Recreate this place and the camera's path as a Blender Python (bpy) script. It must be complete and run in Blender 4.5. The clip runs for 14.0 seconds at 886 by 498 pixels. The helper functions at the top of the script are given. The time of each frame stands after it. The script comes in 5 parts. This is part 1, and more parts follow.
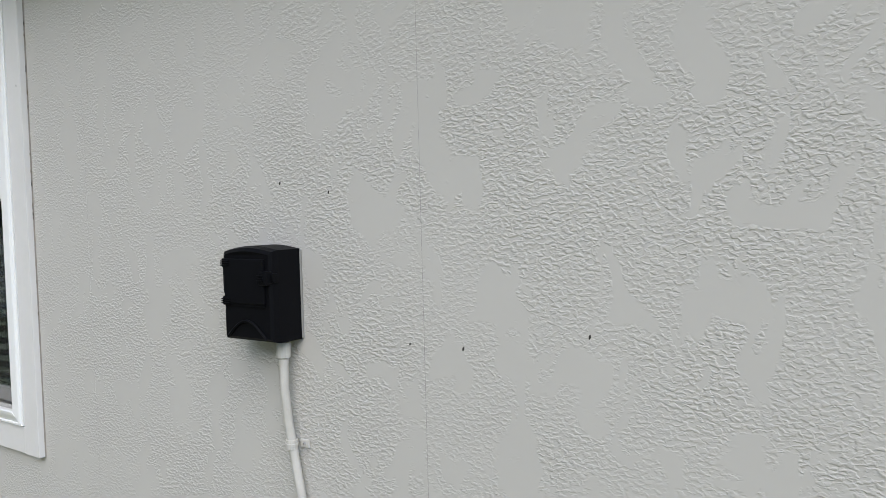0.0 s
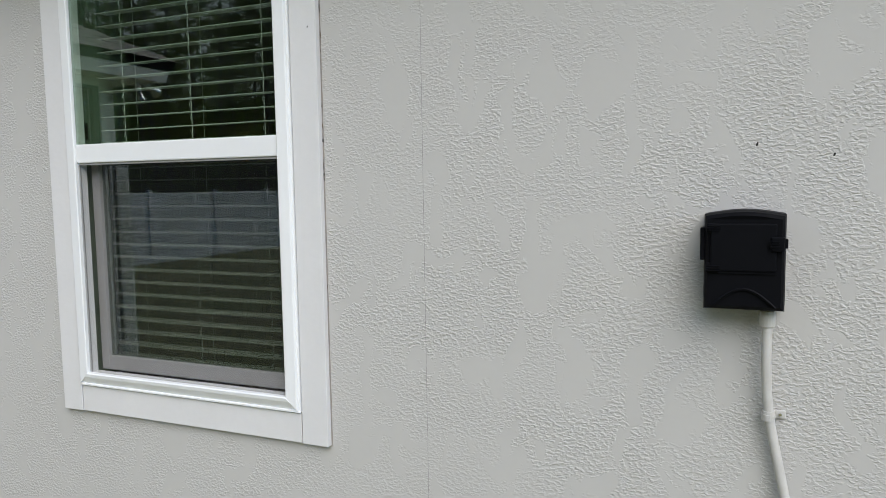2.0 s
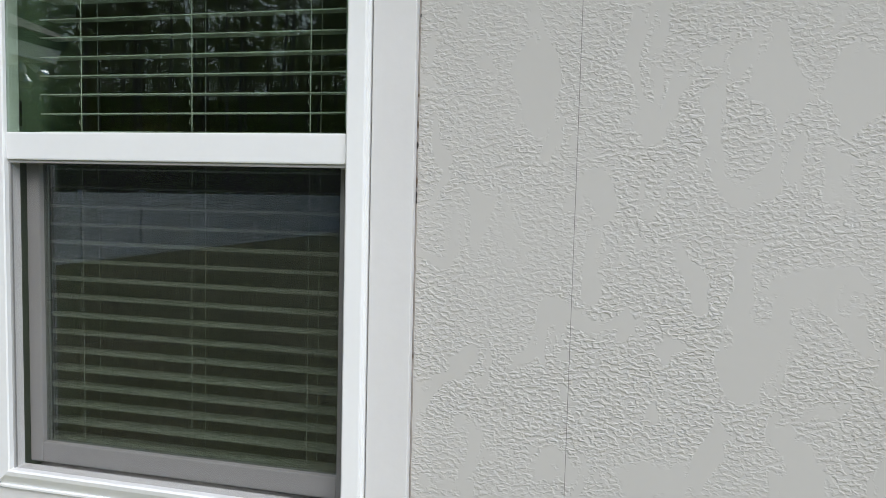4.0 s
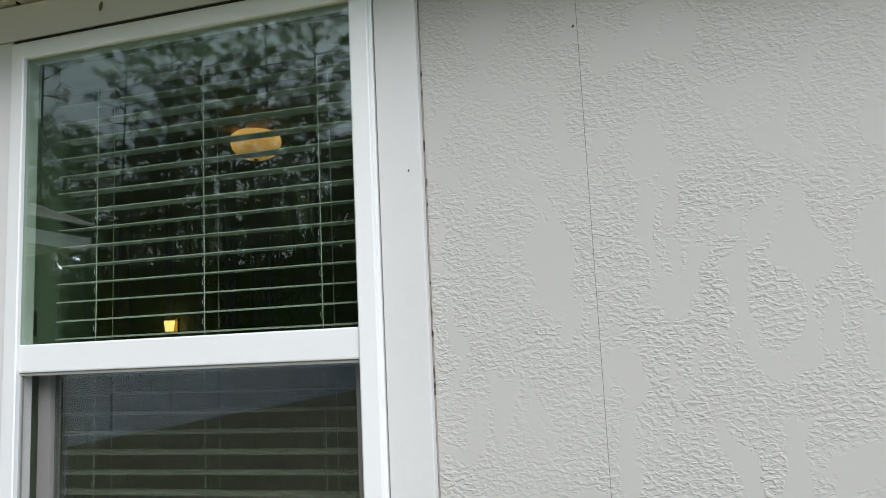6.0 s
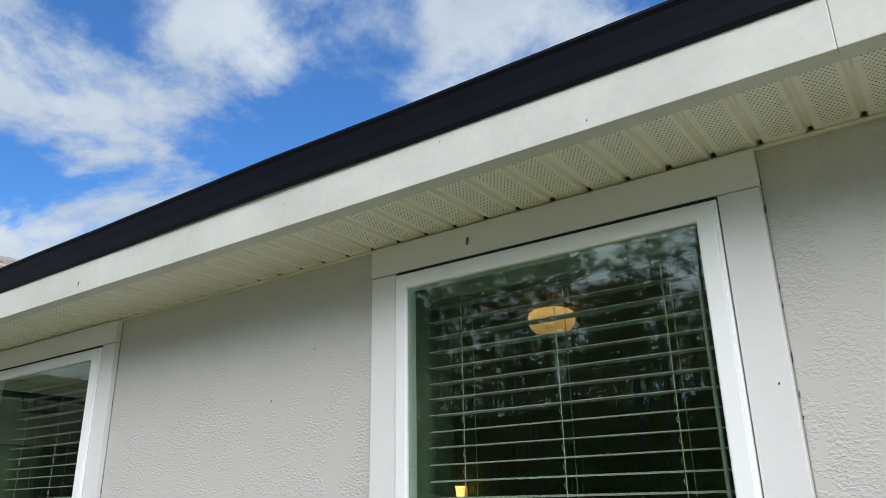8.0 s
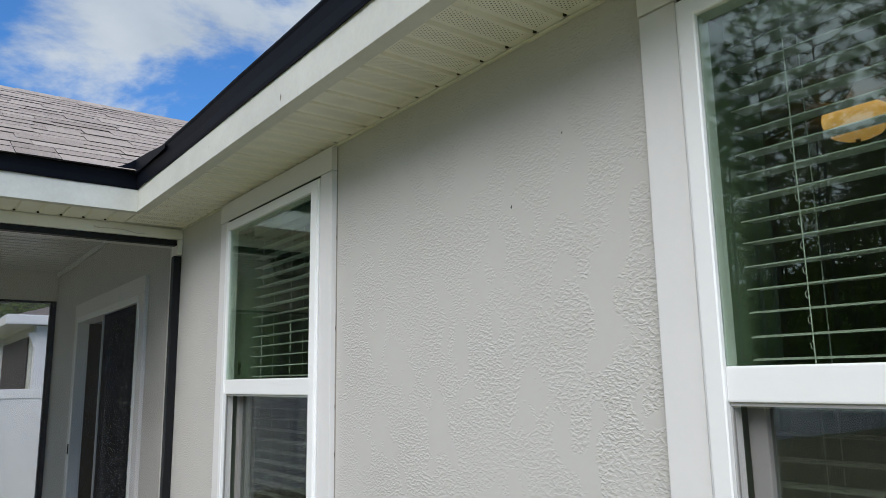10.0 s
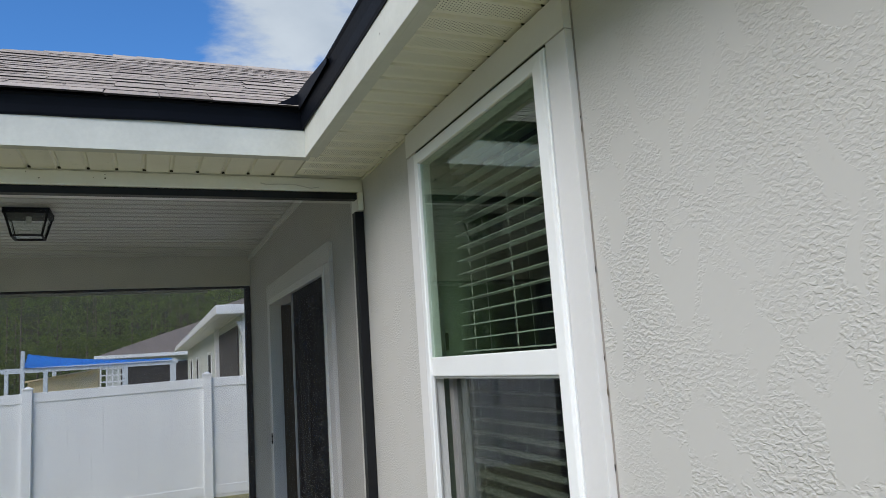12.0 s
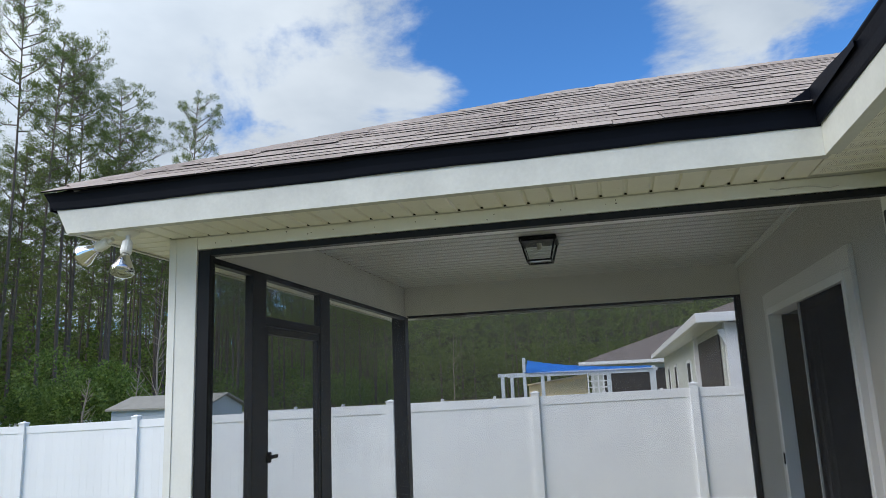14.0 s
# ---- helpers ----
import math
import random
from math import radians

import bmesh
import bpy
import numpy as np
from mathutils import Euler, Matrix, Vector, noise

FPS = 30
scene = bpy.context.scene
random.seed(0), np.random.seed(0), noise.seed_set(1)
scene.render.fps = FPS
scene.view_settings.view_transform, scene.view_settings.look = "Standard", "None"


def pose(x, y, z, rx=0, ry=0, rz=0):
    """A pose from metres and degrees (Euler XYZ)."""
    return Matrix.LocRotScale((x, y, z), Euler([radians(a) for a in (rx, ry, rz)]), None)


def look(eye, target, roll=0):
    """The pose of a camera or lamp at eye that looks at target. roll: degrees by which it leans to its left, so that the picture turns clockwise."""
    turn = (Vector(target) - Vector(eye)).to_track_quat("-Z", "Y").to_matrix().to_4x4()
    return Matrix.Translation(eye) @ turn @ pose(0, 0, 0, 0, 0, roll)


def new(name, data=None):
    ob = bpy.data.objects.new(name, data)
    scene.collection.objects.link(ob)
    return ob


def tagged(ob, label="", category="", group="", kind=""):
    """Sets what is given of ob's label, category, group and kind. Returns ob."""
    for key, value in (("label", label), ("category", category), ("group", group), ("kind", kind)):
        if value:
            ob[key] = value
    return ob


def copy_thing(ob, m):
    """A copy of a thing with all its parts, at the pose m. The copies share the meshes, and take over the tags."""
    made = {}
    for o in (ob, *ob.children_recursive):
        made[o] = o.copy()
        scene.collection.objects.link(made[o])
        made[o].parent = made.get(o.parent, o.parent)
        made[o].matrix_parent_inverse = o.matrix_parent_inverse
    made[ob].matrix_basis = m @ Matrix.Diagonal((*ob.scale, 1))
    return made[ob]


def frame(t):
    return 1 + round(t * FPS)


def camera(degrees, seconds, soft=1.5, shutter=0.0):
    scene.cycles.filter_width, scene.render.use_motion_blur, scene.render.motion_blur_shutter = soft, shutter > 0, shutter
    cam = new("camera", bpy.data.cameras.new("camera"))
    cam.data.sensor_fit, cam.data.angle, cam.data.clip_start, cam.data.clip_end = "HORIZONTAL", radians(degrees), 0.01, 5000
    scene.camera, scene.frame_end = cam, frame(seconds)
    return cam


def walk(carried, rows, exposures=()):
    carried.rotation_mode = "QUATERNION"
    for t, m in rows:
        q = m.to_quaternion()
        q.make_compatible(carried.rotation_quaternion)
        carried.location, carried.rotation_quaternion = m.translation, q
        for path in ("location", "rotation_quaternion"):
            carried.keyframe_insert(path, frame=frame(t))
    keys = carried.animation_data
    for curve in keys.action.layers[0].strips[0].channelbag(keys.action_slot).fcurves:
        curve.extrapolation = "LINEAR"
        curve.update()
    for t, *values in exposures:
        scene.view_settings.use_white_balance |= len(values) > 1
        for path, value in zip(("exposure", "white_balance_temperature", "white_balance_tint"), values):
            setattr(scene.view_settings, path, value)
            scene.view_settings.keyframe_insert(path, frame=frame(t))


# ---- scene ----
cam = camera(62.6, 14.0, soft=0.55)
PATH = [
    (0, (3.047, -1.245, 1.415), (1.923, 0.407, 1.326), -1.5),
    (0.5, (2.842, -1.491, 1.421), (1.705, 0.151, 1.316), -1.9),
    (1, (2.476, -1.619, 1.415), (1.395, 0.057, 1.278), -2.4),
    (1.5, (2.087, -1.743, 1.404), (1.135, 0.009, 1.249), -2.0),
    (2, (1.734, -1.839, 1.426), (0.94, -0.012, 1.248), -0.9),
    (2.2, (1.601, -1.828, 1.412), (0.858, 0.019, 1.213), -0.4),
    (4.3, (0.928, -1.397, 1.469), (0.469, 0.545, 1.344), 1.5),
    (4.5, (0.917, -1.386, 1.475), (0.427, 0.551, 1.376), 1.1),
    (5, (0.927, -1.369, 1.486), (0.367, 0.551, 1.448), -0.2),
    (5.5, (0.927, -1.37, 1.485), (0.382, 0.552, 1.57), -1.3),
    (6, (0.97, -1.375, 1.542), (0.438, 0.536, 1.794), -2.7),
    (6.5, (0.99, -1.414, 1.61), (0.471, 0.463, 2.063), -4.3),
    (7, (0.989, -1.438, 1.649), (0.431, 0.371, 2.296), -4.9),
    (7.5, (0.935, -1.498, 1.669), (0.173, 0.217, 2.362), -3.6),
    (8, (0.833, -1.621, 1.661), (-0.253, -0.08, 2.328), -1.1),
    (8.5, (0.81, -1.669, 1.586), (-0.53, -0.315, 2.195), 0.7),
    (8.7, (0.795, -1.622, 1.572), (-0.619, -0.317, 2.116), 0.9),
    (10.8, (-0.075, -1.035, 1.563), (-1.694, 0.091, 1.896), -1.6),
    (11, (-0.175, -0.994, 1.57), (-1.814, 0.102, 1.901), -1.7),
    (11.5, (-0.408, -0.921, 1.55), (-2.129, 0.051, 1.854), -2.9),
    (12, (-0.564, -0.928, 1.573), (-2.391, -0.169, 1.87), -3.9),
    (12.5, (-0.606, -0.937, 1.609), (-2.524, -0.461, 1.914), -4.9),
    (13, (-0.604, -1.009, 1.616), (-2.569, -0.877, 1.963), -4.7),
    (13.5, (-0.615, -1.076, 1.627), (-2.566, -1.289, 2.012), -3.5),
    (14, (-0.593, -1.115, 1.625), (-2.505, -1.559, 2.008), -2.4),
]
walk(cam, [(t, look(eye, target, roll)) for t, eye, target, roll in PATH], [(0.0, 0.14), (2.2, 0.17), (4.5, 0.22), (6.5, 0.46), (7.2, 0.62), (8.5, 0.36), (11.0, 0.27), (12.0, 0.33), (14.0, 0.42)])


# ---- world and sun ----
world = bpy.data.worlds.new("sky")
scene.world = world
world.use_nodes = True
wt = world.node_tree
wt.nodes.clear()


def wnode(kind, **props):
    n = wt.nodes.new(kind)
    for key, value in props.items():
        if key == "operation":
            n.operation = value
        elif key == "sky_type":
            n.sky_type = value
        elif key == "blend_type":
            n.blend_type = value
        elif key == "data_type":
            n.data_type = value
    return n


SUN_AZ, SUN_EL = 142.0, 42.0
sky = wnode("ShaderNodeTexSky", sky_type="NISHITA")
sky.sun_disc = False
sky.sun_elevation, sky.sun_rotation = radians(SUN_EL), radians(SUN_AZ)
sky.air_density, sky.dust_density, sky.ozone_density = 1.0, 0.0, 4.0
coord = wnode("ShaderNodeTexCoord")
split = wnode("ShaderNodeSeparateXYZ")
wt.links.new(coord.outputs["Generated"], split.inputs[0])
lift = wnode("ShaderNodeMath", operation="ADD")
lift.inputs[1].default_value = 0.22
wt.links.new(split.outputs[2], lift.inputs[0])
floor_ = wnode("ShaderNodeMath", operation="MAXIMUM")
floor_.inputs[1].default_value = 0.08
wt.links.new(lift.outputs[0], floor_.inputs[0])
flat = wnode("ShaderNodeVectorMath", operation="DIVIDE")
wt.links.new(coord.outputs["Generated"], flat.inputs[0])
comb = wnode("ShaderNodeCombineXYZ")
for i in range(3):
    wt.links.new(floor_.outputs[0], comb.inputs[i])
wt.links.new(comb.outputs[0], flat.inputs[1])
shift = wnode("ShaderNodeVectorMath", operation="ADD")
shift.inputs[1].default_value = (7.3, 2.2, 1.4)
wt.links.new(flat.outputs[0], shift.inputs[0])
clouds = wnode("ShaderNodeTexNoise")
clouds.inputs["Scale"].default_value, clouds.inputs["Detail"].default_value = 2.1, 10.0
clouds.inputs["Roughness"].default_value, clouds.inputs["Distortion"].default_value = 0.60, 0.30
wt.links.new(shift.outputs[0], clouds.inputs["Vector"])
# broad cloud banks (+) and clear gaps (-): direction, half-width in degrees, weight
BANKS = [((-0.76, -0.52, 0.39), 19, 0.085), ((-0.80, -0.35, 0.48), 15, 0.05), ((-0.905, -0.21, 0.365), 5, 0.12),
         ((-0.885, -0.08, 0.46), 11, -0.15), ((-0.92, 0.05, 0.38), 9, -0.14), ((-0.885, 0.16, 0.43), 10, 0.13),
         ((-0.88, 0.27, 0.39), 6, -0.08), ((-0.775, 0.363, 0.517), 7, -0.08), ((-0.70, 0.485, 0.52), 8, 0.06),
         ((-0.57, 0.57, 0.59), 9, -0.10), ((-0.39, 0.68, 0.62), 11, 0.05),
         ((-0.50, -0.78, 0.36), 26, 0.15), ((0.1, -0.92, 0.40), 28, 0.12), ((-0.62, -0.75, 0.2), 24, 0.16)]
thick = clouds.outputs["Fac"]
for toward, width, weight in BANKS:
    near = wnode("ShaderNodeVectorMath", operation="DOT_PRODUCT")
    wt.links.new(coord.outputs["Generated"], near.inputs[0])
    near.inputs[1].default_value = Vector(toward).normalized()
    bank = wnode("ShaderNodeMapRange")
    bank.interpolation_type = "SMOOTHSTEP"
    bank.inputs["From Min"].default_value, bank.inputs["From Max"].default_value = math.cos(radians(width)), 1.0
    bank.inputs["To Max"].default_value = weight
    wt.links.new(near.outputs["Value"], bank.inputs["Value"])
    total = wnode("ShaderNodeMath", operation="ADD")
    wt.links.new(thick, total.inputs[0])
    wt.links.new(bank.outputs[0], total.inputs[1])
    thick = total.outputs[0]
cover = wnode("ShaderNodeMapRange")
cover.inputs["From Min"].default_value, cover.inputs["From Max"].default_value = 0.45, 0.62
cover.interpolation_type = "SMOOTHSTEP"
wt.links.new(thick, cover.inputs["Value"])
shade = wnode("ShaderNodeTexNoise")
shade.inputs["Scale"].default_value, shade.inputs["Detail"].default_value = 3.2, 6.0
wt.links.new(shift.outputs[0], shade.inputs["Vector"])
tone = wnode("ShaderNodeMix", data_type="RGBA")
wt.links.new(shade.outputs["Fac"], tone.inputs[0])
tone.inputs[6].default_value, tone.inputs[7].default_value = (2.0, 2.55, 3.3, 1), (5.5, 6.0, 6.5, 1)
# clouds are brighter towards the sun
sunward = wnode("ShaderNodeVectorMath", operation="DOT_PRODUCT")
wt.links.new(coord.outputs["Generated"], sunward.inputs[0])
sunward.inputs[1].default_value = (math.sin(radians(SUN_AZ)) * math.cos(radians(SUN_EL)), math.cos(radians(SUN_AZ)) * math.cos(radians(SUN_EL)), math.sin(radians(SUN_EL)))
glare = wnode("ShaderNodeMapRange")
glare.interpolation_type = "SMOOTHSTEP"
for key, value in (("From Min", 0.05), ("From Max", 1.0), ("To Min", 1.0), ("To Max", 2.4)):
    glare.inputs[key].default_value = value
wt.links.new(sunward.outputs["Value"], glare.inputs["Value"])
lit = wnode("ShaderNodeVectorMath", operation="SCALE")
wt.links.new(tone.outputs[2], lit.inputs[0])
wt.links.new(glare.outputs[0], lit.inputs["Scale"])
both = wnode("ShaderNodeMix", data_type="RGBA")
wt.links.new(cover.outputs[0], both.inputs[0])
deepen = wnode("ShaderNodeMix", data_type="RGBA", blend_type="MULTIPLY")
deepen.inputs[0].default_value = 1.0
deepen.inputs[7].default_value = (0.50, 0.88, 1.22, 1)
wt.links.new(sky.outputs[0], deepen.inputs[6])
wt.links.new(deepen.outputs[2], both.inputs[6])
wt.links.new(lit.outputs[0], both.inputs[7])
back = wnode("ShaderNodeBackground")
back.inputs["Strength"].default_value = 0.115
wt.links.new(both.outputs[2], back.inputs["Color"])
wout = wnode("ShaderNodeOutputWorld")
wt.links.new(back.outputs[0], wout.inputs["Surface"])

sun = new("sun", bpy.data.lights.new("sun", "SUN"))
sun.data.energy, sun.data.angle, sun.data.color = 2.95, radians(50), (1.0, 0.95, 0.90)
_az, _el = radians(SUN_AZ), radians(SUN_EL)
sun.matrix_world = look((0, 0, 30), Vector((0, 0, 30)) - Vector((math.sin(_az) * math.cos(_el), math.cos(_az) * math.cos(_el), math.sin(_el))))


# ---- materials ----
class Graph:
    """A material's nodes, with short calls to add and join them."""

    def __init__(self, name):
        self.mat = bpy.data.materials.new(name)
        self.mat.use_nodes = True
        self.tree = self.mat.node_tree
        self.tree.nodes.clear()
        self.out = self.node("ShaderNodeOutputMaterial")
        self.coord = self.node("ShaderNodeTexCoord")

    def node(self, kind):
        return self.tree.nodes.new(kind)

    def join(self, a, b):
        self.tree.links.new(a, b)

    def noise(self, scale, detail=3.0, rough=0.5, distortion=0.0, vector=None):
        n = self.node("ShaderNodeTexNoise")
        n.inputs["Scale"].default_value, n.inputs["Detail"].default_value = scale, detail
        n.inputs["Roughness"].default_value, n.inputs["Distortion"].default_value = rough, distortion
        self.join(vector or self.coord.outputs["Object"], n.inputs["Vector"])
        return n.outputs["Fac"]

    def math(self, op, a, b=0.0, c=0.0):
        n = self.node("ShaderNodeMath")
        n.operation = op
        for i, v in enumerate((a, b, c)):
            if isinstance(v, (int, float)):
                n.inputs[i].default_value = v
            else:
                self.join(v, n.inputs[i])
        return n.outputs[0]

    def step(self, value, lo, hi, to_lo=0.0, to_hi=1.0):
        n = self.node("ShaderNodeMapRange")
        n.interpolation_type = "SMOOTHSTEP"
        self.join(value, n.inputs["Value"])
        for key, v in (("From Min", lo), ("From Max", hi), ("To Min", to_lo), ("To Max", to_hi)):
            n.inputs[key].default_value = v
        return n.outputs[0]

    def mix(self, fac, a, b, blend="MIX"):
        n = self.node("ShaderNodeMix")
        n.data_type, n.blend_type = "RGBA", blend
        for i, v in ((0, fac), (6, a), (7, b)):
            if isinstance(v, (int, float)):
                n.inputs[i].default_value = v
            elif isinstance(v, tuple):
                n.inputs[i].default_value = (*v, 1)
            else:
                self.join(v, n.inputs[i])
        return n.outputs[2]

    def bump(self, height, distance, strength=1.0, normal=None):
        n = self.node("ShaderNodeBump")
        n.inputs["Distance"].default_value, n.inputs["Strength"].default_value = distance, strength
        self.join(height, n.inputs["Height"])
        if normal:
            self.join(normal, n.inputs["Normal"])
        return n.outputs[0]

    def surface(self, color, rough=0.5, metal=0.0, normal=None, spec=0.5):
        b = self.node("ShaderNodeBsdfPrincipled")
        for key, v in (("Base Color", color), ("Roughness", rough), ("Metallic", metal), ("Specular IOR Level", spec)):
            if isinstance(v, tuple):
                b.inputs[key].default_value = (*v, 1)
            elif isinstance(v, (int, float)):
                b.inputs[key].default_value = v
            else:
                self.join(v, b.inputs[key])
        if normal:
            self.join(normal, b.inputs["Normal"])
        self.join(b.outputs[0], self.out.inputs["Surface"])
        return self.mat


def plain(name, color, rough=0.5, metal=0.0, vary=0.12, scale=6.0, relief=0.0, relief_scale=60.0, spec=0.5, pieces=0.0):
    """A painted or moulded surface: two scales of stain and grain, with a fine relief."""
    g = Graph(name)
    wide, fine = g.noise(scale, 4, 0.6), g.noise(scale * 14, 3, 0.6)
    k = g.math("MULTIPLY_ADD", wide, vary * 1.4, 1 - vary * 0.7)
    k = g.math("MULTIPLY", k, g.math("MULTIPLY_ADD", fine, vary * 0.6, 1 - vary * 0.3))
    if pieces:
        info = g.node("ShaderNodeObjectInfo")
        k = g.math("MULTIPLY", k, g.math("MULTIPLY_ADD", info.outputs["Random"], pieces, 1 - pieces / 2))
    comb_ = g.node("ShaderNodeCombineXYZ")
    for i in range(3):
        g.join(k, comb_.inputs[i])
    c = g.mix(1.0, color, comb_.outputs[0], "MULTIPLY")
    n = g.bump(g.noise(relief_scale, 3, 0.6), relief) if relief else None
    r = g.math("MULTIPLY_ADD", fine, 0.16, rough - 0.08)
    return g.surface(c, r, metal, n, spec)


def stucco_material():
    """Greige painted skip-trowel stucco: smooth trowelled islands in a field of small worm-like ridges."""
    g = Graph("greige_stucco")
    m = g.node("ShaderNodeMapping")
    m.inputs["Scale"].default_value = (1.0, 1.0, 0.72)
    g.join(g.coord.outputs["Object"], m.inputs["Vector"])
    v = m.outputs[0]
    isle = g.noise(9.5, 3.5, 0.55, 0.8, v)
    mask = g.step(isle, 0.432, 0.488, 1.0, 0.0)
    rough_area = g.math("SUBTRACT", 1.0, mask)
    m2 = g.node("ShaderNodeMapping")
    m2.inputs["Scale"].default_value = (0.80, 1.0, 1.30)
    m2.inputs["Rotation"].default_value = (0.0, 0.30, 0.0)
    g.join(g.coord.outputs["Object"], m2.inputs["Vector"])
    lumps = g.step(g.noise(112.0, 1.2, 0.45, 0.45, m2.outputs[0]), 0.38, 0.68)
    grit = g.noise(210.0, 1.0, 0.5, 0.0, m2.outputs[0])
    strength = g.math("MULTIPLY_ADD", g.step(g.noise(2.4, 3), 0.35, 0.62), 0.60, 0.50)
    tall = g.math("MULTIPLY", g.math("MULTIPLY", g.math("MULTIPLY_ADD", grit, 0.22, lumps), rough_area), strength)
    level = g.math("ADD", tall, g.math("MULTIPLY", mask, 0.40))
    level = g.math("ADD", level, g.math("MULTIPLY", g.noise(14.0, 2), 0.5))
    level = g.math("ADD", level, g.math("MULTIPLY", g.noise(3.0, 2), 0.8))
    normal = g.bump(level, 0.0012, 1.0)
    c = g.mix(g.noise(1.3, 4, 0.6), (0.482, 0.472, 0.447), (0.522, 0.512, 0.487))
    c = g.mix(g.math("MULTIPLY", g.step(g.noise(38.0, 3, 0.6), 0.66, 0.8), 0.18), c, (0.36, 0.34, 0.31))
    return g.surface(c, g.math("MULTIPLY_ADD", mask, -0.08, 0.66), 0, normal, 0.35)


def shingle_material():
    g = Graph("asphalt_shingle")
    info = g.node("ShaderNodeObjectInfo")
    c = g.mix(info.outputs["Random"], (0.21, 0.175, 0.152), (0.38, 0.33, 0.288))
    grain = g.noise(240.0, 2, 0.7)
    c = g.mix(g.step(grain, 0.4, 0.7), c, (0.48, 0.42, 0.37))
    c = g.mix(g.math("MULTIPLY", g.step(g.noise(5.0, 4, 0.6), 0.45, 0.7), 0.35), c, (0.14, 0.118, 0.105))
    return g.surface(c, 0.92, 0, g.bump(grain, 0.002), 0.2)


SOFFIT_START = 0.052                # where a board of the long soffit begins


def soffit_material(axis):
    """Cream vinyl with staggered rows of small punched holes in every board, their shade painted as dark dots; axis:
    the one along which the boards repeat.
    """
    g = Graph("perforated_soffit_" + axis)
    s = g.node("ShaderNodeSeparateXYZ")
    g.join(g.coord.outputs["Object"], s.inputs[0])
    u, w = (s.outputs[0], s.outputs[1]) if axis == "x" else (s.outputs[1], s.outputs[0])
    pitch = 0.0102
    row = g.math("DIVIDE", w, pitch * 0.8)
    odd = g.math("MULTIPLY", g.math("MODULO", g.math("FLOOR", row), 2.0), 0.5)
    a = g.math("SUBTRACT", g.math("FRACT", g.math("ADD", g.math("DIVIDE", u, pitch), odd)), 0.5)
    b = g.math("SUBTRACT", g.math("FRACT", row), 0.5)
    d = g.math("ADD", g.math("MULTIPLY", a, a), g.math("MULTIPLY", b, b))
    hole = g.math("LESS_THAN", d, 0.040)
    place = g.math("FRACT", g.math("DIVIDE", g.math("SUBTRACT", u, SOFFIT_START), 0.1035))
    band = g.math("MULTIPLY", g.math("GREATER_THAN", place, 0.27), g.math("LESS_THAN", place, 0.85))
    reach = g.math("MULTIPLY", g.math("GREATER_THAN", w, -0.285), g.math("LESS_THAN", w, -0.035))
    hole = g.math("MULTIPLY", hole, g.math("MULTIPLY", band, reach)) if axis == "x" else g.math("MULTIPLY", hole, 0.0)
    c = g.mix(g.noise(9.0, 4, 0.6), (0.70, 0.69, 0.60), (0.80, 0.79, 0.70))
    c = g.mix(g.math("MULTIPLY", g.step(g.noise(30.0, 3, 0.65), 0.6, 0.78), 0.3), c, (0.38, 0.38, 0.28))
    c = g.mix(hole, c, (0.02, 0.02, 0.018))
    return g.surface(c, 0.5, 0, None, 0.4)


def glass_material(name, tint, ior):
    g = Graph(name)
    lw = g.node("ShaderNodeLayerWeight")
    lw.inputs["Blend"].default_value = 0.5
    f0 = ((ior - 1) / (ior + 1)) ** 2
    fres = g.math("MULTIPLY_ADD", g.math("POWER", lw.outputs["Facing"], 4.5), 0.85, f0)
    clear = g.node("ShaderNodeBsdfTransparent")
    clear.inputs["Color"].default_value = (*tint, 1)
    gloss = g.node("ShaderNodeBsdfGlossy")
    gloss.inputs["Roughness"].default_value = 0.0
    gloss.inputs["Color"].default_value = (0.94, 0.98, 0.96, 1)
    g.join(g.bump(g.noise(1.2, 0), 0.0010, 0.006), gloss.inputs["Normal"])
    m = g.node("ShaderNodeMixShader")
    g.join(fres, m.inputs[0])
    g.join(clear.outputs[0], m.inputs[1])
    g.join(gloss.outputs[0], m.inputs[2])
    g.join(m.outputs[0], g.out.inputs["Surface"])
    return g.mat


def mesh_material(name, color, cover_):
    """Insect screen: a woven mesh too fine to be seen thread by thread."""
    g = Graph(name)
    clear = g.node("ShaderNodeBsdfTransparent")
    cloth = g.node("ShaderNodeBsdfDiffuse")
    cloth.inputs["Color"].default_value = (*color, 1)
    m = g.node("ShaderNodeMixShader")
    g.join(g.math("MULTIPLY_ADD", g.noise(2.5, 3), 0.06, cover_ - 0.03), m.inputs[0])
    g.join(clear.outputs[0], m.inputs[1])
    g.join(cloth.outputs[0], m.inputs[2])
    g.join(m.outputs[0], g.out.inputs["Surface"])
    return g.mat


def glow_material(name, color, strength):
    g = Graph(name)
    e = g.node("ShaderNodeEmission")
    e.inputs["Color"].default_value, e.inputs["Strength"].default_value = (*color, 1), strength
    g.join(e.outputs[0], g.out.inputs["Surface"])
    return g.mat


